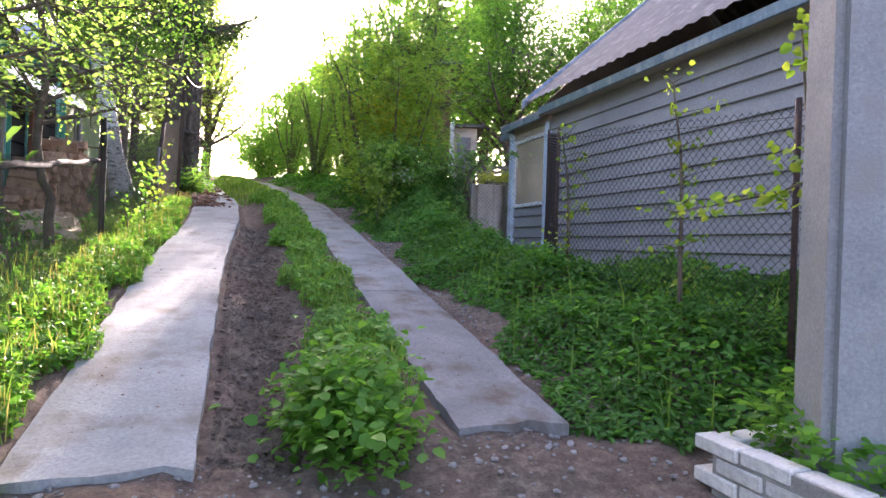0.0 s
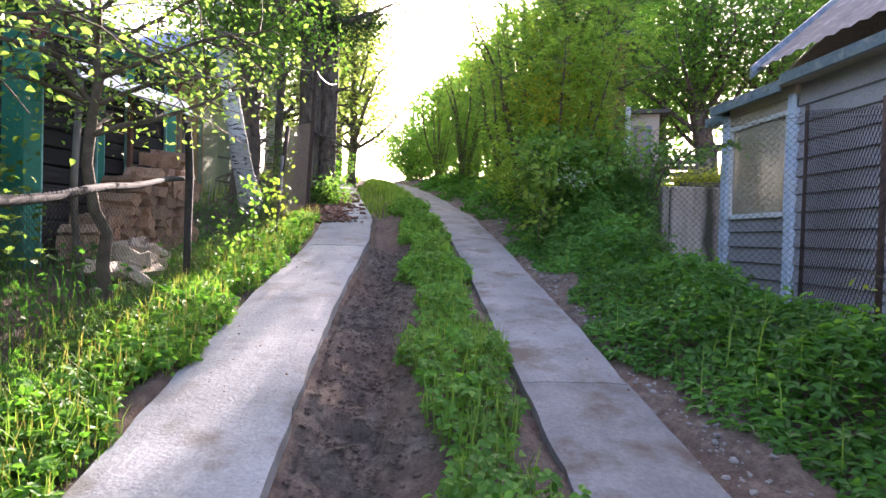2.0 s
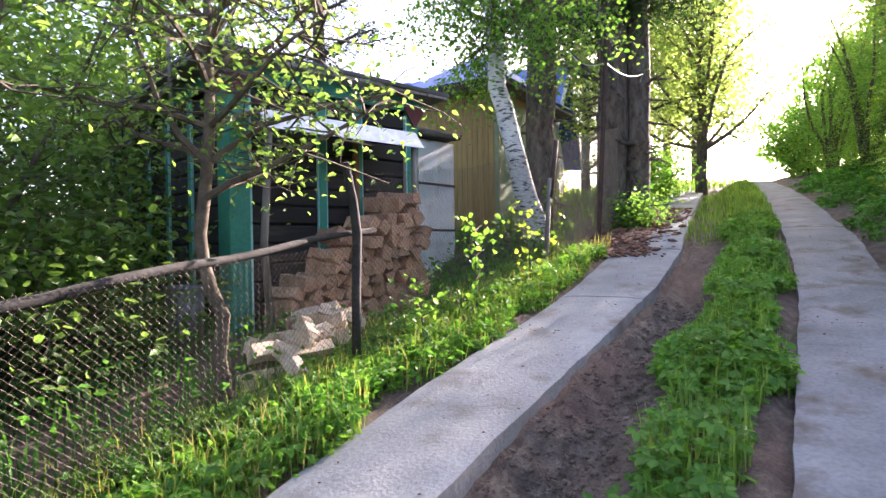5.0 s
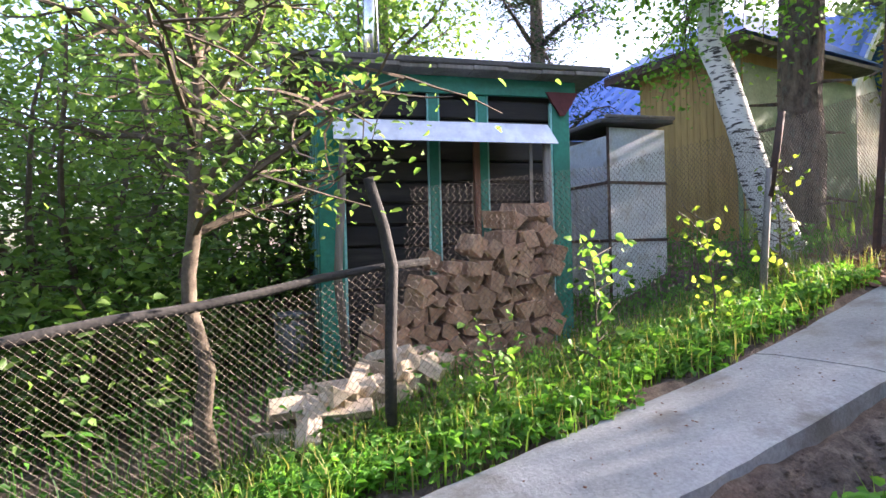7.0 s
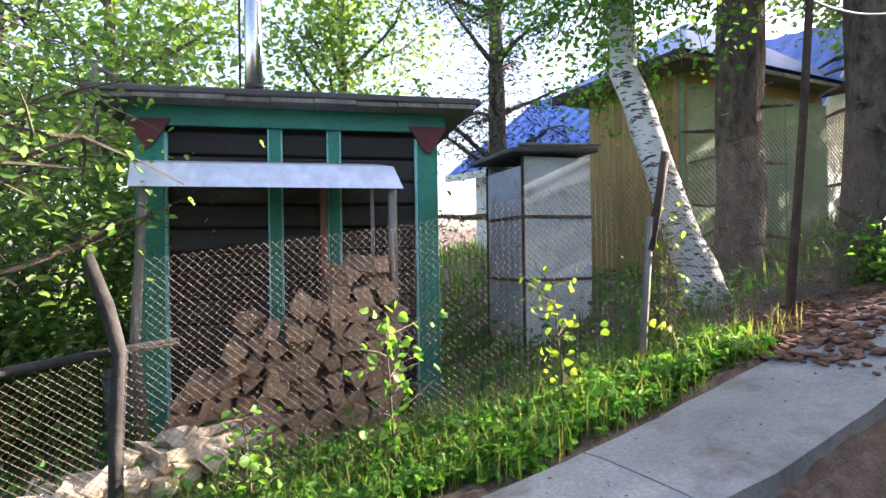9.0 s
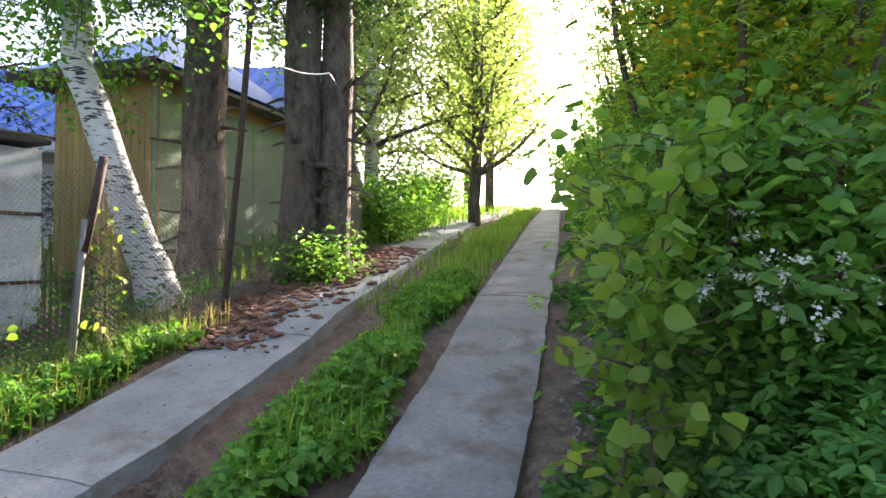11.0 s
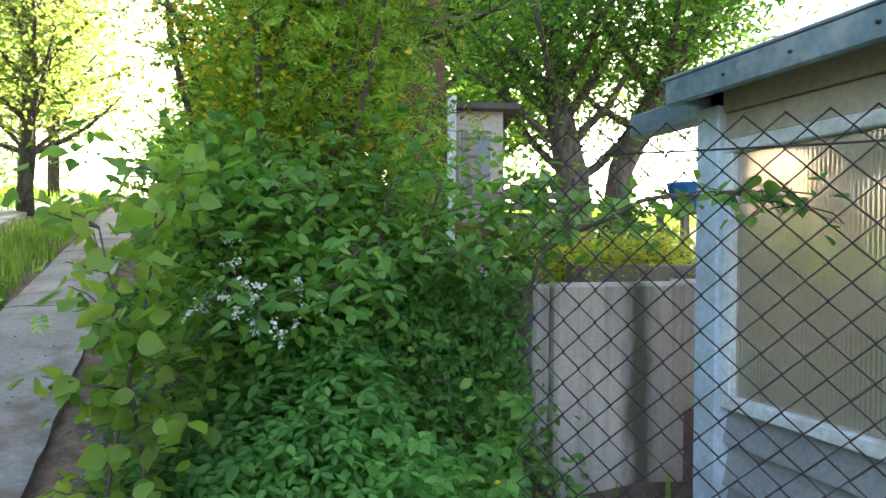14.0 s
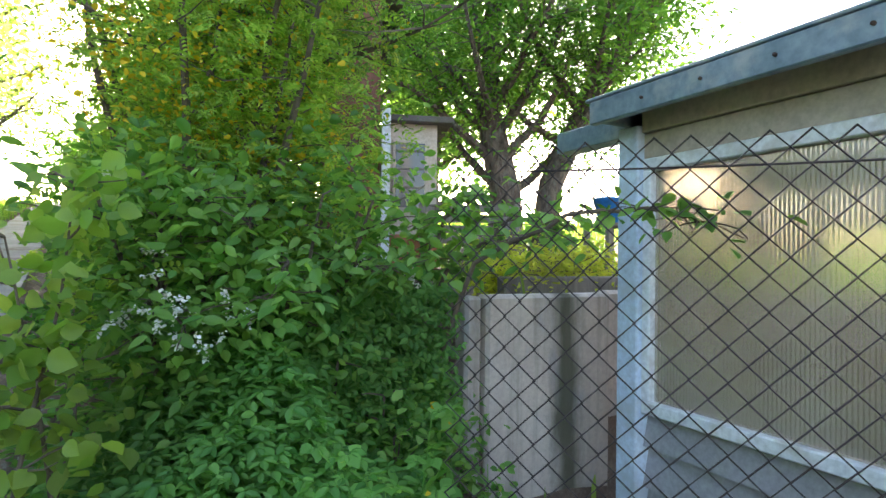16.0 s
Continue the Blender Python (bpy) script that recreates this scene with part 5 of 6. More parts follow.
# stones, clods and fallen bark
def chip_mesh(seed, flat):
    r = random.Random(seed)
    bm = bmesh.new()
    bmesh.ops.create_icosphere(bm, subdivisions=1, radius=1.0)
    for v in bm.verts:
        v.co = Vector((v.co.x * r.uniform(0.7, 1.2), v.co.y * r.uniform(0.6, 1.0), v.co.z * flat * r.uniform(0.7, 1.2)))
    me = bpy.data.meshes.new("stone")
    bm.to_mesh(me)
    bm.free()
    return me


def scatter_joined(name, count, pos, lo, hi, flat, material, label, category):
    r = random.Random(count)
    verts, faces = [], []
    protos = [chip_mesh(i, flat) for i in range(4)]
    data = [([tuple(v.co) for v in me.vertices], [tuple(p.vertices) for p in me.polygons]) for me in protos]
    for k in range(count):
        x, y = pos(r)
        s = r.uniform(lo, hi) if r.random() < 0.85 else hi * 1.5
        u = x - float(lane_shift(y))
        ul = u - float(left_swing(y))
        top = float(LANE(y)) if y > 2.1 and (-0.68 < ul < 0.05 or 1.42 < u < 2.06) else -99.0
        m = pose(x, y, max(float(land(x, y)), top) + s * flat * 0.5, r.uniform(-20, 20), r.uniform(-20, 20), r.uniform(0, 360))
        vs, fs = data[k % 4]
        b = len(verts)
        verts += [tuple(m @ (Vector(v) * s)) for v in vs]
        faces += [tuple(b + i for i in q) for q in fs]
    stuff(link_mesh(name, verts, faces, material), label, category)


scatter_joined("gravel", 1500, lambda r: (r.uniform(-0.9, 3.2), r.uniform(-0.6, 2.1)), 0.006, 0.016, 0.6, M_STONE, "small stones strewn over the trodden earth", "gravel")
def rut_place(r):
    y = r.uniform(1.9, 9.5)
    return (float(left_swing(y)) + min(max(r.gauss(0.44, 0.17), 0.13), 0.8), y)


scatter_joined("gravel", 3600, rut_place, 0.005, 0.017, 0.6, M_SOIL, "stones and clods in the muddy rut", "gravel")
scatter_joined("gravel", 900, lambda r: (r.gauss(2.28, 0.08), r.uniform(2.0, 13)), 0.005, 0.016, 0.6, M_STONE, "gravel beside the concrete track", "gravel")


def debris_place(r):
    y = r.uniform(10.6, 15.5)
    return (-0.55 + r.gauss(0, 0.28) - 0.05 * (y - 11) - 0.1, y)


scatter_joined("bark_litter", 2200, debris_place, 0.015, 0.05, 0.35, M_DEBRIS, "reddish fallen bark and cones beside the track", "litter")
scatter_joined("track_litter", 420, lambda r: (r.uniform(-0.58, 0.08), r.uniform(2.2, 12)), 0.002, 0.007, 0.35, M_DEBRIS, "dark bits of bark and leaf on the concrete", "litter")
scatter_joined("track_litter", 420, lambda r: (r.uniform(1.44, 2.04), r.uniform(2.2, 13)), 0.002, 0.007, 0.35, M_DEBRIS, "dark bits of bark and leaf on the concrete", "litter")

flat_stone = link_mesh("flat_stone", [tuple(v.co * 0.13) for v in chip_mesh(9, 0.35).vertices], [tuple(p.vertices) for p in chip_mesh(9, 0.35).polygons], M_STONE)
flat_stone.matrix_basis = pose(0.62, 1.0, float(land(0.62, 1.0)) + 0.02)
tagged(flat_stone, "flat grey stone sunk in the earth", "stone")

# sapling with broad young leaves at the track edge
def sapling(name, label, x, y, height, count, size, leaf, seed, lean=(0, 0), girth=0.011):
    r = random.Random(seed)
    s = thing(name, label, "sapling")
    z = float(land(x, y))
    v, f, tips = [], [], []
    main = branch_points(r, (x, y, z - 0.05), (lean[0], lean[1], 1), height, 8, 0.05, 0.05)
    tube_data(main, [girth * (1 - 0.09 * i) for i in range(9)], 6, v, f)
    for i in range(1, 9):
        tips.append(main[i])
        for _ in range(2):
            b = r.uniform(0, 2 * math.pi)
            tw = branch_points(r, main[i], (math.cos(b), math.sin(b), 0.4), r.uniform(0.12, 0.34), 3, 0.15, 0.0)
            tube("twig", tw, [0.005, 0.004, 0.003, 0.002], M_TWIG, s, 4)
            tips += tw[1:]
    link_mesh("stem", v, f, M_TWIG, s)
    leaves("foliage", cluster(tips, count, (0.045, 0.045, 0.05)), size, leaf, s, 0.85, 0.5, 0.45, rounded=True)
    return s


sapling("aspen_sapling", "young aspen sapling with round yellow-green leaves", 2.48, 8.95, 1.5, 210, 0.076, L_SAPLING, 3)
sapling("aspen_sapling", "young aspen sapling with round green leaves", 2.64, 9.1, 1.3, 150, 0.076, L_SAPLING, 5)
sapling("roadside_sapling", "thin dark sapling with few leaves before the house", 3.3, 2.5, 2.2, 150, 0.05, L_YELLOW, 8, (0.05, 0.05), 0.024)
sapling("roadside_sapling", "thin dark sapling with few leaves before the house", 3.42, 4.25, 1.6, 110, 0.05, L_YELLOW, 9, (-0.03, 0), 0.024)


def pole_sapling():
    s = thing("linden_sapling", "young sapling with bright leaves behind the concrete pole", "sapling")
    stem = [(3.1, 1.27, 0.5), (3.06, 1.27, 1.2), (3.0, 1.3, 1.75), (2.95, 1.33, 2.5)]
    tube("stem", stem, [0.013, 0.011, 0.009, 0.005], M_TWIG, s, 6)
    tube("side_branch", [(3.02, 1.29, 1.7), (2.85, 1.36, 1.62), (2.6, 1.45, 1.56), (2.33, 1.54, 1.5)], [0.007, 0.006, 0.005, 0.003], M_TWIG, s, 5)
    low = [(2.98 - 0.65 * k / 14, 1.31 + 0.23 * k / 14, 1.64 - 0.13 * k / 14) for k in range(15)]
    leaves("foliage", cluster(low, 75, (0.03, 0.03, 0.035)), 0.055, L_YELLOW, s, 0.9, 0.4, 0.4)
    leaves("foliage", cluster([(2.93, 1.33, 1.85), (2.86, 1.36, 1.84), (2.97, 1.33, 2.35), (2.94, 1.33, 2.42), (2.95, 1.33, 2.48)], 45, (0.04, 0.04, 0.05)), 0.055, L_YELLOW, s, 0.9, 0.4, 0.4)


pole_sapling()
sapling("fence_sapling", "yellow-leaved sapling growing through the fence", -1.02, 8.15, 0.85, 90, 0.055, L_BIRCH, 14)
sapling("fence_sapling", "yellow-leaved sapling by the fence", -0.98, 9.25, 0.85, 80, 0.05, L_YELLOW, 15)
sapling("fence_sapling", "yellow-leaved sapling by the fence", -1.15, 10.35, 1.0, 120, 0.055, L_YELLOW, 16)
sapling("fence_sapling", "yellow-leaved sapling by the firewood", -1.1, 7.45, 0.6, 70, 0.05, L_BIRCH, 17)

# hedge of shrubs along the upper lane
HEDGE = [(3.0, 9.85, 1.4, 0.55, 4200, "bird"), (3.55, 9.75, 1.3, 0.45, 3400, "bird"), (3.2, 10.6, 3.0, 0.75, 9000, "near"), (3.5, 11.3, 3.9, 0.6, 10000, "near"), (2.95, 12.0, 4.0, 0.8, 10000, "near"),
         (3.5, 14.0, 4.4, 0.9, 9000, "cara"), (4.1, 13.3, 5.6, 1.0, 9000, "cara"), (3.5, 16.2, 4.6, 0.9, 8500, "cara"), (4.3, 16.3, 5.2, 1.3, 8500, "bird"), (2.6, 18.8, 4.2, 1.0, 7500, "cara"), (3.8, 20.0, 4.4, 1.4, 7500, "cara"), (2.1, 22.5, 4.2, 1.1, 6500, "cara"), (3.4, 24.5, 3.6, 1.5, 6000, "cara")]
for k, (x, y, hgt, rad, cnt, sort) in enumerate(HEDGE):
    if sort == "bird":
        shrub("bird_cherry", "dark green bird cherry shrub with white blossom", x, y, hgt, rad, cnt if y < 11 else int(cnt * 1.2), L_HEDGE, 0.066 if y < 11 else 0.062, 20 + k, 8, 0.05, 0.6, 5 if y < 11 else 0, L_FLOWER, None, (0, 0), 0.15, "hedge shrubs", y < 11)
    elif sort == "near":
        shrub("pea_shrub", "tall green shrub with feathered yellow-tipped leaves", x, y, hgt, rad, int(cnt * 1.2), L_PEA, 0.05, 20 + k, 8, 0.02, 0.5, 4, L_FLOWER, L_YELLOW, (0, 0), 0.2, "hedge shrubs", feathered=True)
    else:
        shrub("pea_shrub", "tall green shrub with small yellow-tipped leaves", x, y, hgt, rad, int(cnt * 1.5), L_BIRCH, 0.046, 20 + k, 8, 0.02, 0.5, 0, None, L_YELLOW, (0, 0), 0.2, "hedge shrubs")


def leafy_spray(name, label, line, count, size, leaf, wide=0.55, seed=1, spread=0.1, blossoms=0):
    """A bough hung with broad leaves, on a stem that starts in the ground."""
    r = random.Random(seed)
    s = thing(name, label, "shrub", None, "hedge shrubs")
    pts = [Vector(p) for p in line]
    fine = [pts[i].lerp(pts[i + 1], k / 5) + Vector((r.gauss(0, 0.008), r.gauss(0, 0.008), r.gauss(0, 0.008))) for i in range(len(pts) - 1) for k in range(5)] + [pts[-1]]
    n = len(fine)
    v, f = tube_data(fine, [0.013 * (1 - 0.8 * i / n) + 0.002 for i in range(n)], 6)
    tips = []
    for i in range(n // 3, n):
        tips.append(fine[i])
        for _ in range(2):
            b = r.uniform(0, 2 * math.pi)
            tw = branch_points(r, fine[i], (math.cos(b), math.sin(b), r.uniform(-0.3, 0.3)), r.uniform(0.1, 0.3), 3, 0.15, -0.04)
            tube_data(tw, [0.004, 0.003, 0.003, 0.002], 4, v, f, cap=False)
            tips += tw[1:]
    link_mesh("stemwork", v, f, M_TWIG, s)
    p = cluster(tips, count, (spread * 0.5, spread * 0.5, spread * 0.4))
    m = len(p)
    ang = rng.random(m) * 2 * math.pi
    d = unit(np.stack((np.cos(ang), np.sin(ang) * 0.8 - 0.25, rng.normal(-0.45, 0.25, m)), 1))
    up = unit(rng.normal(0, 0.3, (m, 3)) + np.array((0, -0.35, 1.0)))
    leaf_mesh("foliage", p, d, up, size * (0.6 + 0.6 * rng.random(m))[:, None], wide, leaf, s, "", True)
    if blossoms:
        racemes("blossom", cluster(r.sample(tips, blossoms), blossoms, (0.03, 0.03, 0.03)), 0.085, L_FLOWER, s, label="white blossom spikes")
    return s


leafy_spray("bird_cherry", "light green bird cherry bough with broad leaves", [(3.5, 9.6, 1.75), (3.45, 9.5, 2.4), (3.4, 9.25, 2.75), (3.3, 9.05, 2.55)], 260, 0.085, L_HEDGE, 0.55, 201, 0.13)
leafy_spray("bird_cherry", "light green bird cherry bough with broad leaves", [(3.5, 9.7, 1.75), (3.3, 9.6, 2.6), (3.1, 9.4, 3.0), (3.0, 9.2, 3.0)], 230, 0.082, L_HEDGE, 0.55, 202, 0.13)
leafy_spray("bird_cherry", "light green bird cherry bough with broad leaves", [(3.6, 9.7, 1.75), (3.65, 9.5, 2.5), (3.75, 9.3, 2.75), (3.8, 9.2, 2.7)], 200, 0.082, L_HEDGE, 0.55, 203, 0.13, 3)
flowering = leafy_spray("bird_cherry", "bird cherry bough hung with white blossom spikes", [(2.95, 9.7, 1.7), (2.9, 9.55, 2.3), (2.88, 9.35, 2.6), (3.0, 9.15, 2.5)], 200, 0.08, L_HEDGE, 0.55, 204, 0.13, 4)
racemes("blossom", cluster([(2.86, 9.12, 2.62), (2.95, 9.08, 2.56), (3.04, 9.05, 2.62), (3.08, 9.02, 2.5)], 17, (0.13, 0.05, 0.07)), 0.075, L_FLOWER, flowering, 22, label="white blossom spikes")
leafy_spray("bramble", "thin leafy bough reaching along the wire fence", [(4.2, 9.5, 2.1), (4.3, 9.2, 2.75), (4.5, 8.75, 2.98), (4.72, 8.4, 2.98), (4.82, 8.28, 2.93)], 70, 0.075, L_HEDGE, 0.7, 205, 0.09)
leafy_spray("bramble", "thin leafy bough reaching along the wire fence", [(4.1, 9.6, 2.1), (4.3, 9.5, 2.7), (4.6, 9.3, 3.0), (4.9, 9.25, 2.95)], 170, 0.085, L_HEDGE, 0.7, 206, 0.13)
leafy_spray("bramble", "leafy bough behind the wire fence", [(4.1, 9.6, 2.1), (4.2, 9.6, 2.7), (4.3, 9.5, 3.0), (4.35, 9.4, 3.1)], 190, 0.085, L_HEDGE, 0.7, 207, 0.14)
shrub("bramble", "small-leaved green growth beside the concrete wall", 3.98, 9.38, 0.95, 0.25, 2600, L_HEDGE, 0.055, 65, 8, 0.0, 0.7, 0, None, None, (0, 0), 0.13)
shrub("bramble", "small-leaved green growth beside the concrete wall", 3.75, 9.5, 1.1, 0.3, 2400, L_HEDGE, 0.055, 66, 8, 0.0, 0.7, 0, None, None, (0, 0), 0.13)
shrub("golden_spirea", "low yellow-green shrub in the raised bed", 5.25, 10.15, 0.4, 0.3, 3400, L_GOLD, 0.045, 63, 9, 0.2, 0.5, 0, None, None, (0, 0), 0.09)
shrub("golden_spirea", "low yellow-green shrub in the raised bed", 5.8, 10.3, 0.45, 0.35, 3600, L_GOLD, 0.045, 64, 9, 0.2, 0.5, 0, None, None, (0, 0), 0.09)

# bushes of the left side
shrub("roadside_bush", "dark leafy bush under the spruces", -0.8, 12.95, 0.55, 0.4, 1700, L_HEDGE, 0.07, 70, 7, 0.0, 0.6)
shrub("roadside_bush", "light green bush beside the lane", -1.6, 16.5, 1.1, 0.8, 3200, L_BIRCH, 0.09, 71, 7, 0.0, 0.6)
shrub("roadside_bush", "light green bush beside the lane", -2.2, 19.5, 1.3, 1.0, 3200, L_BIRCH, 0.1, 72, 7, 0.0, 0.6)
shrub("roadside_bush", "light green bush at the top of the lane", -3.2, 23.5, 1.6, 1.3, 3200, L_BIRCH, 0.12, 73, 7, 0.0, 0.6)
shrub("roadside_bush", "light green bush at the top of the lane", 1.6, 27.0, 2.2, 1.4, 4000, L_BIRCH, 0.13, 74, 7, 0.0, 0.6)
shrub("roadside_bush", "light green bush at the top of the lane", 1.2, 31.0, 2.6, 1.6, 4000, L_BIRCH, 0.15, 75, 7, 0.0, 0.6)
for k, (x, y, hgt, rad) in enumerate(((-3.0, 3.7, 1.5, 1.0), (-4.2, 5.2, 3.4, 1.6), (-3.6, 2.6, 2.6, 1.4), (-6.0, 4.2, 4.2, 1.8), (-2.3, 1.2, 2.2, 1.0), (-4.8, 0.4, 3.4, 1.6), (-5.2, 7.0, 3.0, 1.4), (-7.2, 8.2, 3.6, 1.7), (-8.2, 5.4, 4.0, 1.8), (-3.2, 5.6, 1.6, 0.9), (-7.4, 1.8, 3.8, 1.7))):
    shrub("garden_bush", "shady green garden bush behind the fence", x, y, hgt, rad, 6500, L_BUSH, 0.075, 80 + k, 8, 0.03, 0.6, 0, None, None, (0, 0), 0.22, "garden bushes")

# trees
def at_ground(x, y, down=0.1):
    return (x, y, float(land(x, y)) - down)


tree("birch", "leaning white birch with hanging green twigs", at_ground(-1.88, 11.75), [(0, 0, 0), (-0.12, -0.2, 0.7), (-0.22, -0.48, 1.5), (-0.3, -0.74, 2.3), (-0.36, -0.78, 3.2), (-0.4, -0.8, 5.0), (-0.35, -0.9, 8.0)], [0.24, 0.17, 0.14, 0.125, 0.115, 0.1, 0.05], M_BIRCH, L_BIRCH, 0.06, 15000, 31, 18, 0.62, 2.2, 0.25, 0.16, 0.75, hang=0.9, twigs=4)
for k, (x, y, rr) in enumerate(((-2.3, 12.75, 0.24), (-1.2, 13.1, 0.22), (-0.88, 13.35, 0.19))):
    tree("spruce", "old spruce with a bare rough trunk", at_ground(x, y), [(0, 0, 0), (0, 0, 0.5), (0.05, 0, 2.5), (0.05, 0.05, 6), (0.05, 0.05, 11)], [rr * 1.5, rr * 1.05, rr, rr * 0.85, rr * 0.4], M_BARK, L_NEEDLE, 0.11, 9000, 40 + k, 20, 0.6, 2.0, 0.45, 0.16, 0.12, hang=0.25, twigs=4, stubs=22)
tree("birch", "slender birch behind the fence", at_ground(-3.4, 20), [(0, 0, 0), (0.05, 0, 3), (0.1, 0, 7), (0, 0, 11)], [0.2, 0.16, 0.12, 0.05], M_BIRCH, L_ASPEN, 0.11, 9000, 51, 26, 0.25, 2.6, 0.1, 0.3, 0.75)
tree("aspen", "light green aspen at the top of the lane", at_ground(-0.9, 20.5), [(0, 0, 0), (0.05, 0, 2), (0, 0, 4.5), (0.1, 0, 8.5)], [0.16, 0.12, 0.1, 0.04], M_BARK, L_ASPEN, 0.1, 7000, 52, 30, 0.22, 2.5, -0.1, 0.26, 0.8)
tree("aspen", "light green aspen at the top of the lane", at_ground(-2.0, 27), [(0, 0, 0), (0.05, 0, 3), (0.1, 0, 6), (0.2, 0, 10)], [0.17, 0.14, 0.1, 0.04], M_BARK, L_ASPEN, 0.14, 8000, 66, 26, 0.25, 2.8, 0.0, 0.32, 0.8)
tree("aspen", "light green aspen behind the fence", at_ground(-2.6, 17.2), [(0, 0, 0), (0.05, 0, 3), (0, 0, 6), (0.1, 0, 9)], [0.11, 0.1, 0.08, 0.03], M_BARK, L_ASPEN, 0.1, 7000, 53, 24, 0.3, 2.2, 0.0, 0.28, 0.8)
tree("aspen", "light green aspen behind the fence", at_ground(-5.2, 24), [(0, 0, 0), (0.05, 0, 3), (0, 0, 6), (0.1, 0, 10)], [0.18, 0.15, 0.1, 0.04], M_BARK, L_ASPEN, 0.13, 8000, 54, 26, 0.2, 2.6, 0.0, 0.32, 0.8)
tree("aspen", "far light green tree above the lane", at_ground(-3.6, 30), [(0, 0, 0), (0.05, 0, 3), (0, 0, 6), (0.1, 0, 10)], [0.18, 0.15, 0.1, 0.04], M_BARK, L_ASPEN, 0.15, 6500, 55, 26, 0.2, 2.8, 0.0, 0.35, 0.8)
tree("linden", "tall leafy tree above the hedge", at_ground(6.4, 17.5), [(0, 0, 0), (0.05, 0, 2.5), (-0.2, 0, 5), (-0.1, 0, 9.5)], [0.22, 0.18, 0.13, 0.05], M_BARK, L_HEDGE, 0.13, 7000, 56, 26, 0.2, 2.9, 0.0, 0.2, 0.75)
tree("linden", "tall leafy tree above the hedge", at_ground(6.7, 22.5), [(0, 0, 0), (0.05, 0, 2.5), (-0.2, 0, 5), (-0.1, 0, 9.0)], [0.22, 0.18, 0.13, 0.05], M_BARK, L_HEDGE, 0.15, 6000, 57, 24, 0.2, 2.8, 0.0, 0.2, 0.75)
tree("willow", "spreading willow with several leaning stems", at_ground(7.4, 13.6), [(0, 0, 0), (-0.1, 0, 1.2), (-0.3, 0.1, 2.4), (-0.2, 0.2, 4.2), (0.1, 0.2, 6)], [0.26, 0.22, 0.17, 0.1, 0.05], M_BARK, L_BIRCH, 0.09, 20000, 58, 26, 0.3, 2.9, -0.15, 0.3, 0.42)
tree("willow", "leaning willow with fine branches", at_ground(7.75, 13.45), [(0, 0, 0), (0.2, -0.1, 1.4), (0.8, -0.3, 2.9), (1.8, -0.8, 4.4), (2.6, -1.2, 5.6)], [0.2, 0.17, 0.13, 0.08, 0.04], M_BARK, L_BIRCH, 0.09, 20000, 59, 26, 0.3, 2.6, -0.2, 0.3, 0.42)
tree("rowan", "rowan limb with small leaflets over the fence", at_ground(3.7, 11.6), [(0, 0, 0), (0.0, -0.2, 1.4), (-0.1, -0.5, 2.6), (0.1, -0.8, 3.8)], [0.06, 0.05, 0.04, 0.02], M_TWIG, L_HEDGE, 0.05, 10000, 60, 22, 0.3, 1.7, 0.1, 0.16, 0.35)
tree("apple_tree", "crooked young apple tree with sparse leaves", at_ground(-1.6, 5.93), [(0, 0, 0), (0.03, 0, 0.75), (-0.1, -0.05, 1.25), (-0.04, 0.0, 1.9), (-0.12, 0.05, 2.6), (-0.25, 0.1, 3.6)], [0.05, 0.043, 0.038, 0.034, 0.026, 0.014], M_TWIG, L_OLIVE, 0.045, 4600, 91, 22, 0.5, 1.8, 0.15, 0.15, 0.6, twigs=4)
tree("apple_tree", "old apple tree overhanging the fence", at_ground(-2.3, 3.6), [(0, 0, 0), (0.1, 0.0, 0.9), (0.2, 0.2, 1.9), (0.1, 0.5, 3.2)], [0.07, 0.06, 0.05, 0.025], M_TWIG, L_OLIVE, 0.045, 5600, 92, 20, 0.5, 1.9, 0.1, 0.16, 0.6, twigs=4)
for k, (x, y, hh) in enumerate(((-8, 6.5, 7), (-9.5, 10.5, 8), (-11, 2.0, 8), (-7.5, -1.0, 7))):
    tree("garden_tree", "green garden tree behind the shed", at_ground(x, y), [(0, 0, 0), (0.1, 0, hh * 0.3), (0, 0.1, hh * 0.6), (0.1, 0, hh)], [0.16, 0.13, 0.09, 0.03], M_BARK, L_OLIVE, 0.12, 9500, 95 + k, 26, 0.15, 2.8, 0.0, 0.32, 0.65)
tree("spruce", "dark spruce behind the shed", at_ground(-7.5, 13.0), [(0, 0, 0), (0, 0, 3), (0, 0, 6), (0, 0, 9)], [0.2, 0.16, 0.1, 0.03], M_BARK, L_NEEDLE, 0.1, 12000, 110, 34, 0.1, 2.2, 0.35, 0.16, 0.12, hang=0.2)

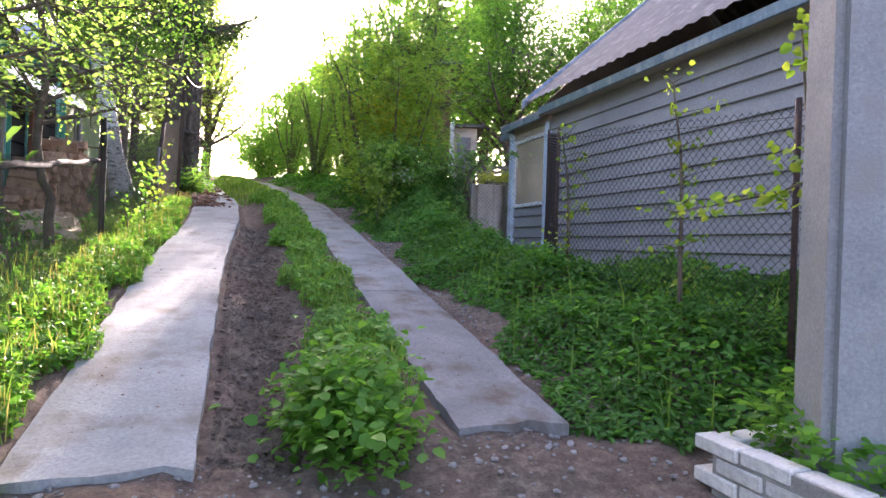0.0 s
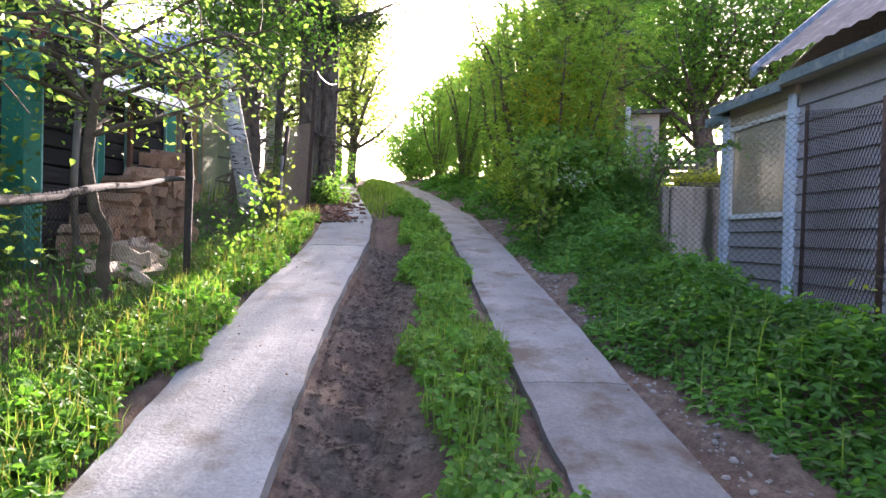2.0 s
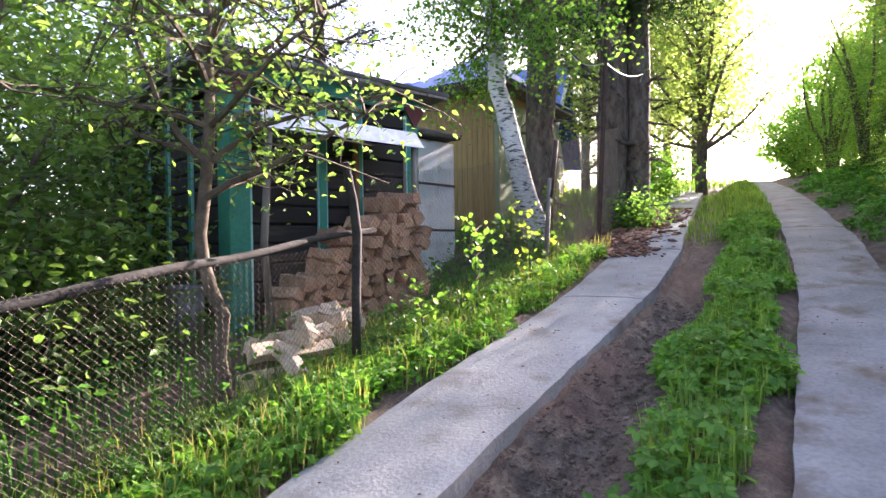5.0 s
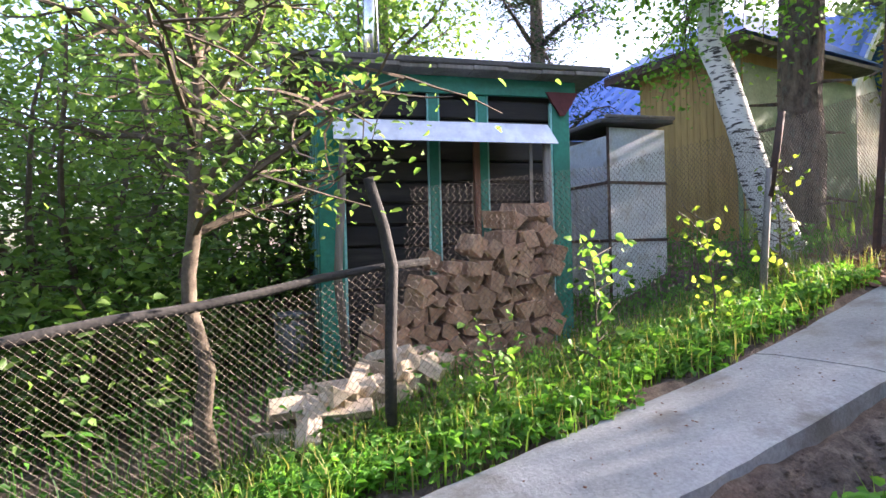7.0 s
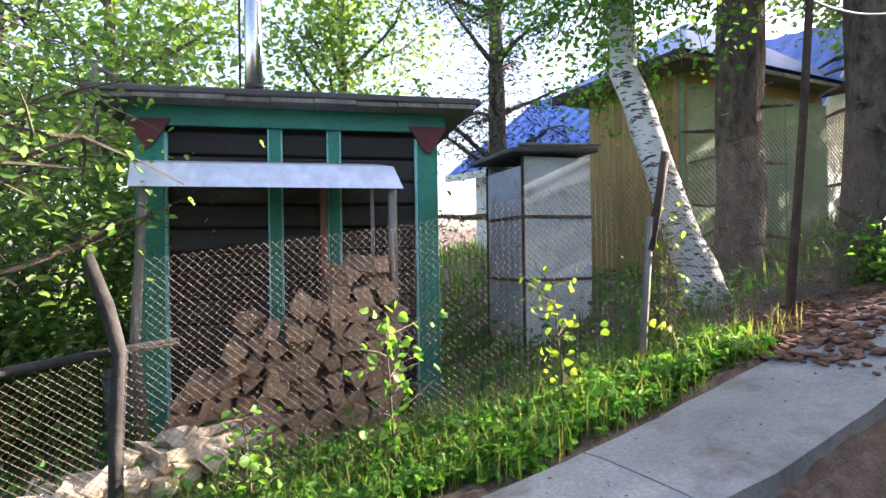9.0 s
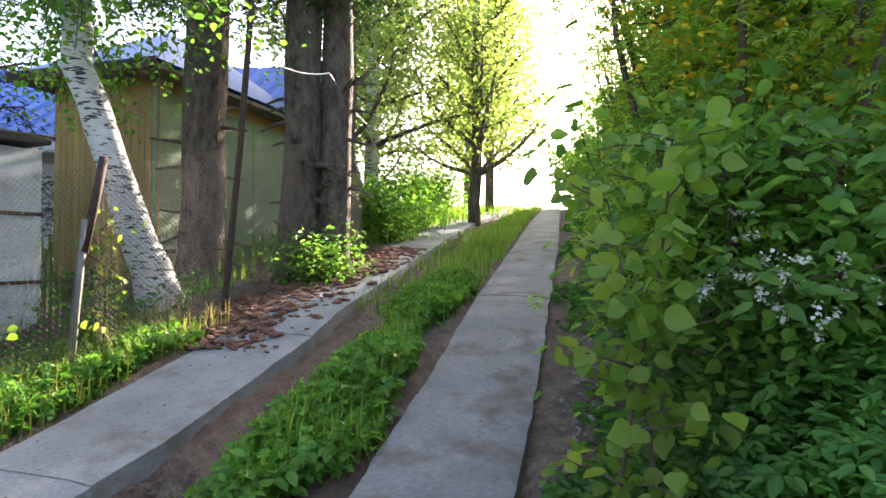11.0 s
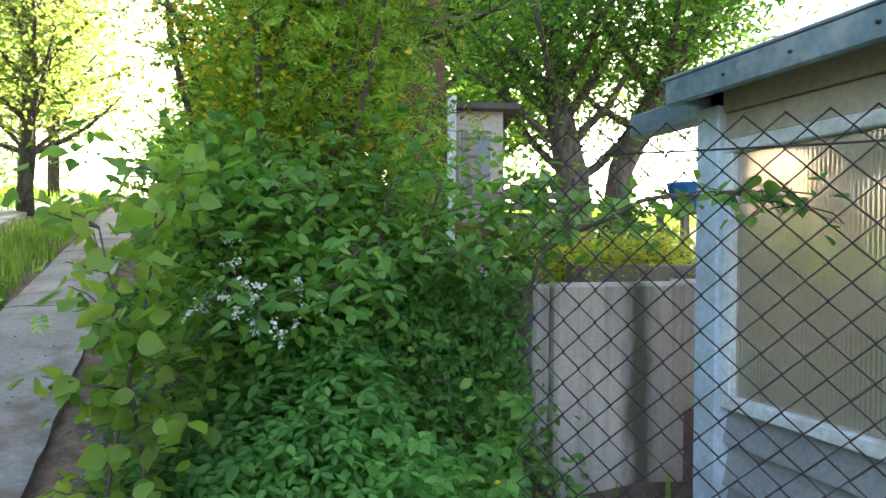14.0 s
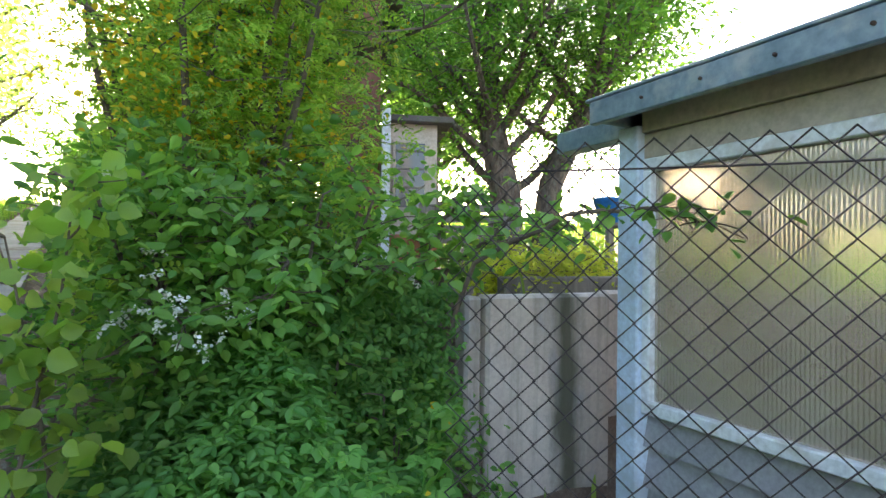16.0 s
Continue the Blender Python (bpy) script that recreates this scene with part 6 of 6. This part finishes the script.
for k, (x, y, hh, cnt) in enumerate(((4.3, 29, 6.1, 11000), (2.9, 31, 5.0, 6000), (8.7, 19, 8, 5000), (9.8, 24, 9, 5000))):
    tree("linden", "tall leafy tree beyond the hedge", at_ground(x, y), [(0, 0, 0), (0.1, 0, hh * 0.3), (0, 0.1, hh * 0.6), (0.1, 0, hh)], [0.2, 0.16, 0.1, 0.04], M_BARK, L_HEDGE, 0.17, cnt, 120 + k, 24, 0.15, 2.6, 0.0, 0.22, 0.75)
for k, (x, y, hh, ll) in enumerate(((4.3, 18.6, 6.6, 2.2), (4.4, 22.0, 6.8, 2.3))):
    tree("bird_cherry_tree", "tall leafy tree leaning over the hedge", at_ground(x, y), [(0, 0, 0), (-0.1, 0, hh * 0.3), (0, 0.1, hh * 0.6), (-0.1, 0, hh)], [0.15, 0.12, 0.08, 0.03], M_BARK, L_HEDGE, 0.095, 3600, 160 + k, 22, 0.25, ll, 0.0, 0.13, 0.65, twigs=3)
far_pole = thing("street_pole", "thin distant power pole on the crest of the lane", "pole")
tube("shaft", [(1.6, 42, 4.7), (1.6, 42, 11.2)], [0.13, 0.1], M_GREYWOOD, far_pole, 8)
boxed("crossarm", M_GREYWOOD, far_pole, 1.1, 2.1, 41.95, 42.05, 10.6, 10.75, 0.01)

tree("poplar", "slender thin-leaved poplar beyond the hedge", at_ground(5.7, 32), [(0, 0, 0), (0.05, 0, 3), (0, 0, 6), (0.1, 0, 9.5)], [0.16, 0.13, 0.09, 0.03], M_BARK, L_HEDGE, 0.2, 800, 140, 9, 0.3, 2.2, -0.1, 0.2, 0.7, twigs=1)
celandine = thing("celandine", "pale green lobed celandine with small yellow flowers", "weed")
stalks_v, stalks_f, heads = [], [], []
cel_rng = random.Random(5)
for k in range(26):
    x, y = 3.82 + cel_rng.gauss(0, 0.12), 8.78 + cel_rng.gauss(0, 0.1)
    line = branch_points(cel_rng, (x, y, float(land(x, y)) - 0.03), (cel_rng.gauss(0.05, 0.12), -0.1, 1), cel_rng.uniform(0.4, 1.0), 5, 0.08, 0.0)
    tube_data(line, [0.004, 0.004, 0.0035, 0.003, 0.0025, 0.002], 4, stalks_v, stalks_f, cap=False)
    heads += line[1:]
link_mesh("stems", stalks_v, stalks_f, L_CELANDINE, celandine)
compound("foliage", cluster(heads, 330, (0.06, 0.06, 0.05)), 0.07, L_CELANDINE, celandine, (-1.9, -0.95, 0.0, 0.95, 1.9), 0.8, 0.35)
leaves("blossom", cluster(heads[4::5], 34, (0.03, 0.03, 0.02)), 0.02, L_YFLOWER, celandine, 0.9, label="small yellow flowers")

golden = thing("pea_blossom", "yellow pea blossom hanging in the hedge shrubs", "blossom", kind="stuff")
pts = np.concatenate((cluster([(2.8, 9.95, 3.75), (3.0, 10.0, 3.55), (3.2, 10.1, 3.9), (3.5, 10.2, 3.5), (3.75, 10.3, 3.35), (3.1, 10.2, 4.3), (3.6, 10.5, 4.3), (2.7, 10.6, 4.1)], 900, (0.2, 0.16, 0.2)), rng.normal(0, 1, (420, 3)) * np.array((0.5, 0.35, 0.45)) + np.array((3.3, 10.3, 4.05))))
leaves("petal_clusters", pts, 0.036, L_YFLOWER, golden, 0.8)


# goutweed carpet at the hedge foot
hp = spread_points(2.5, 4.7, 7.9, 9.7, 9500, 0.0, 1.0)
hg = land(hp[:, 0], hp[:, 1])
rise = np.clip((hp[:, 0] - 2.4) * 1.5, 0.1, 1) * np.clip((hp[:, 1] - 7.5) * 0.5, 0.15, 0.72) * np.clip((4.9 - hp[:, 0]) * 1.1, 0.25, 1)
hp[:, 2] = hg + np.clip(hp[:, 2] - hg, 0, 1) ** 0.55 * rise * (0.85 + 0.25 * lumps(hp[:, 0], hp[:, 1], 0.3, 8))
stuff(compound("hedge_foot_weeds", hp, 0.06, L_FOOT, None, (-1.2, 0.0, 1.2), 0.52, 0.28), "layered green goutweed at the hedge foot", "weeds")
cp = np.stack((rng.uniform(3.45, 4.3, 2600), rng.uniform(9.3, 9.62, 2600), rng.uniform(1.65, 2.62, 2600)), 1)
stuff(compound("bank_ivy", cp, 0.05, L_FOOT, None, (-1.2, 0.0, 1.2), 0.55, 0.4, "", True, (0, -0.9)), "green leaves hanging over the bank beside the wall", "weeds")
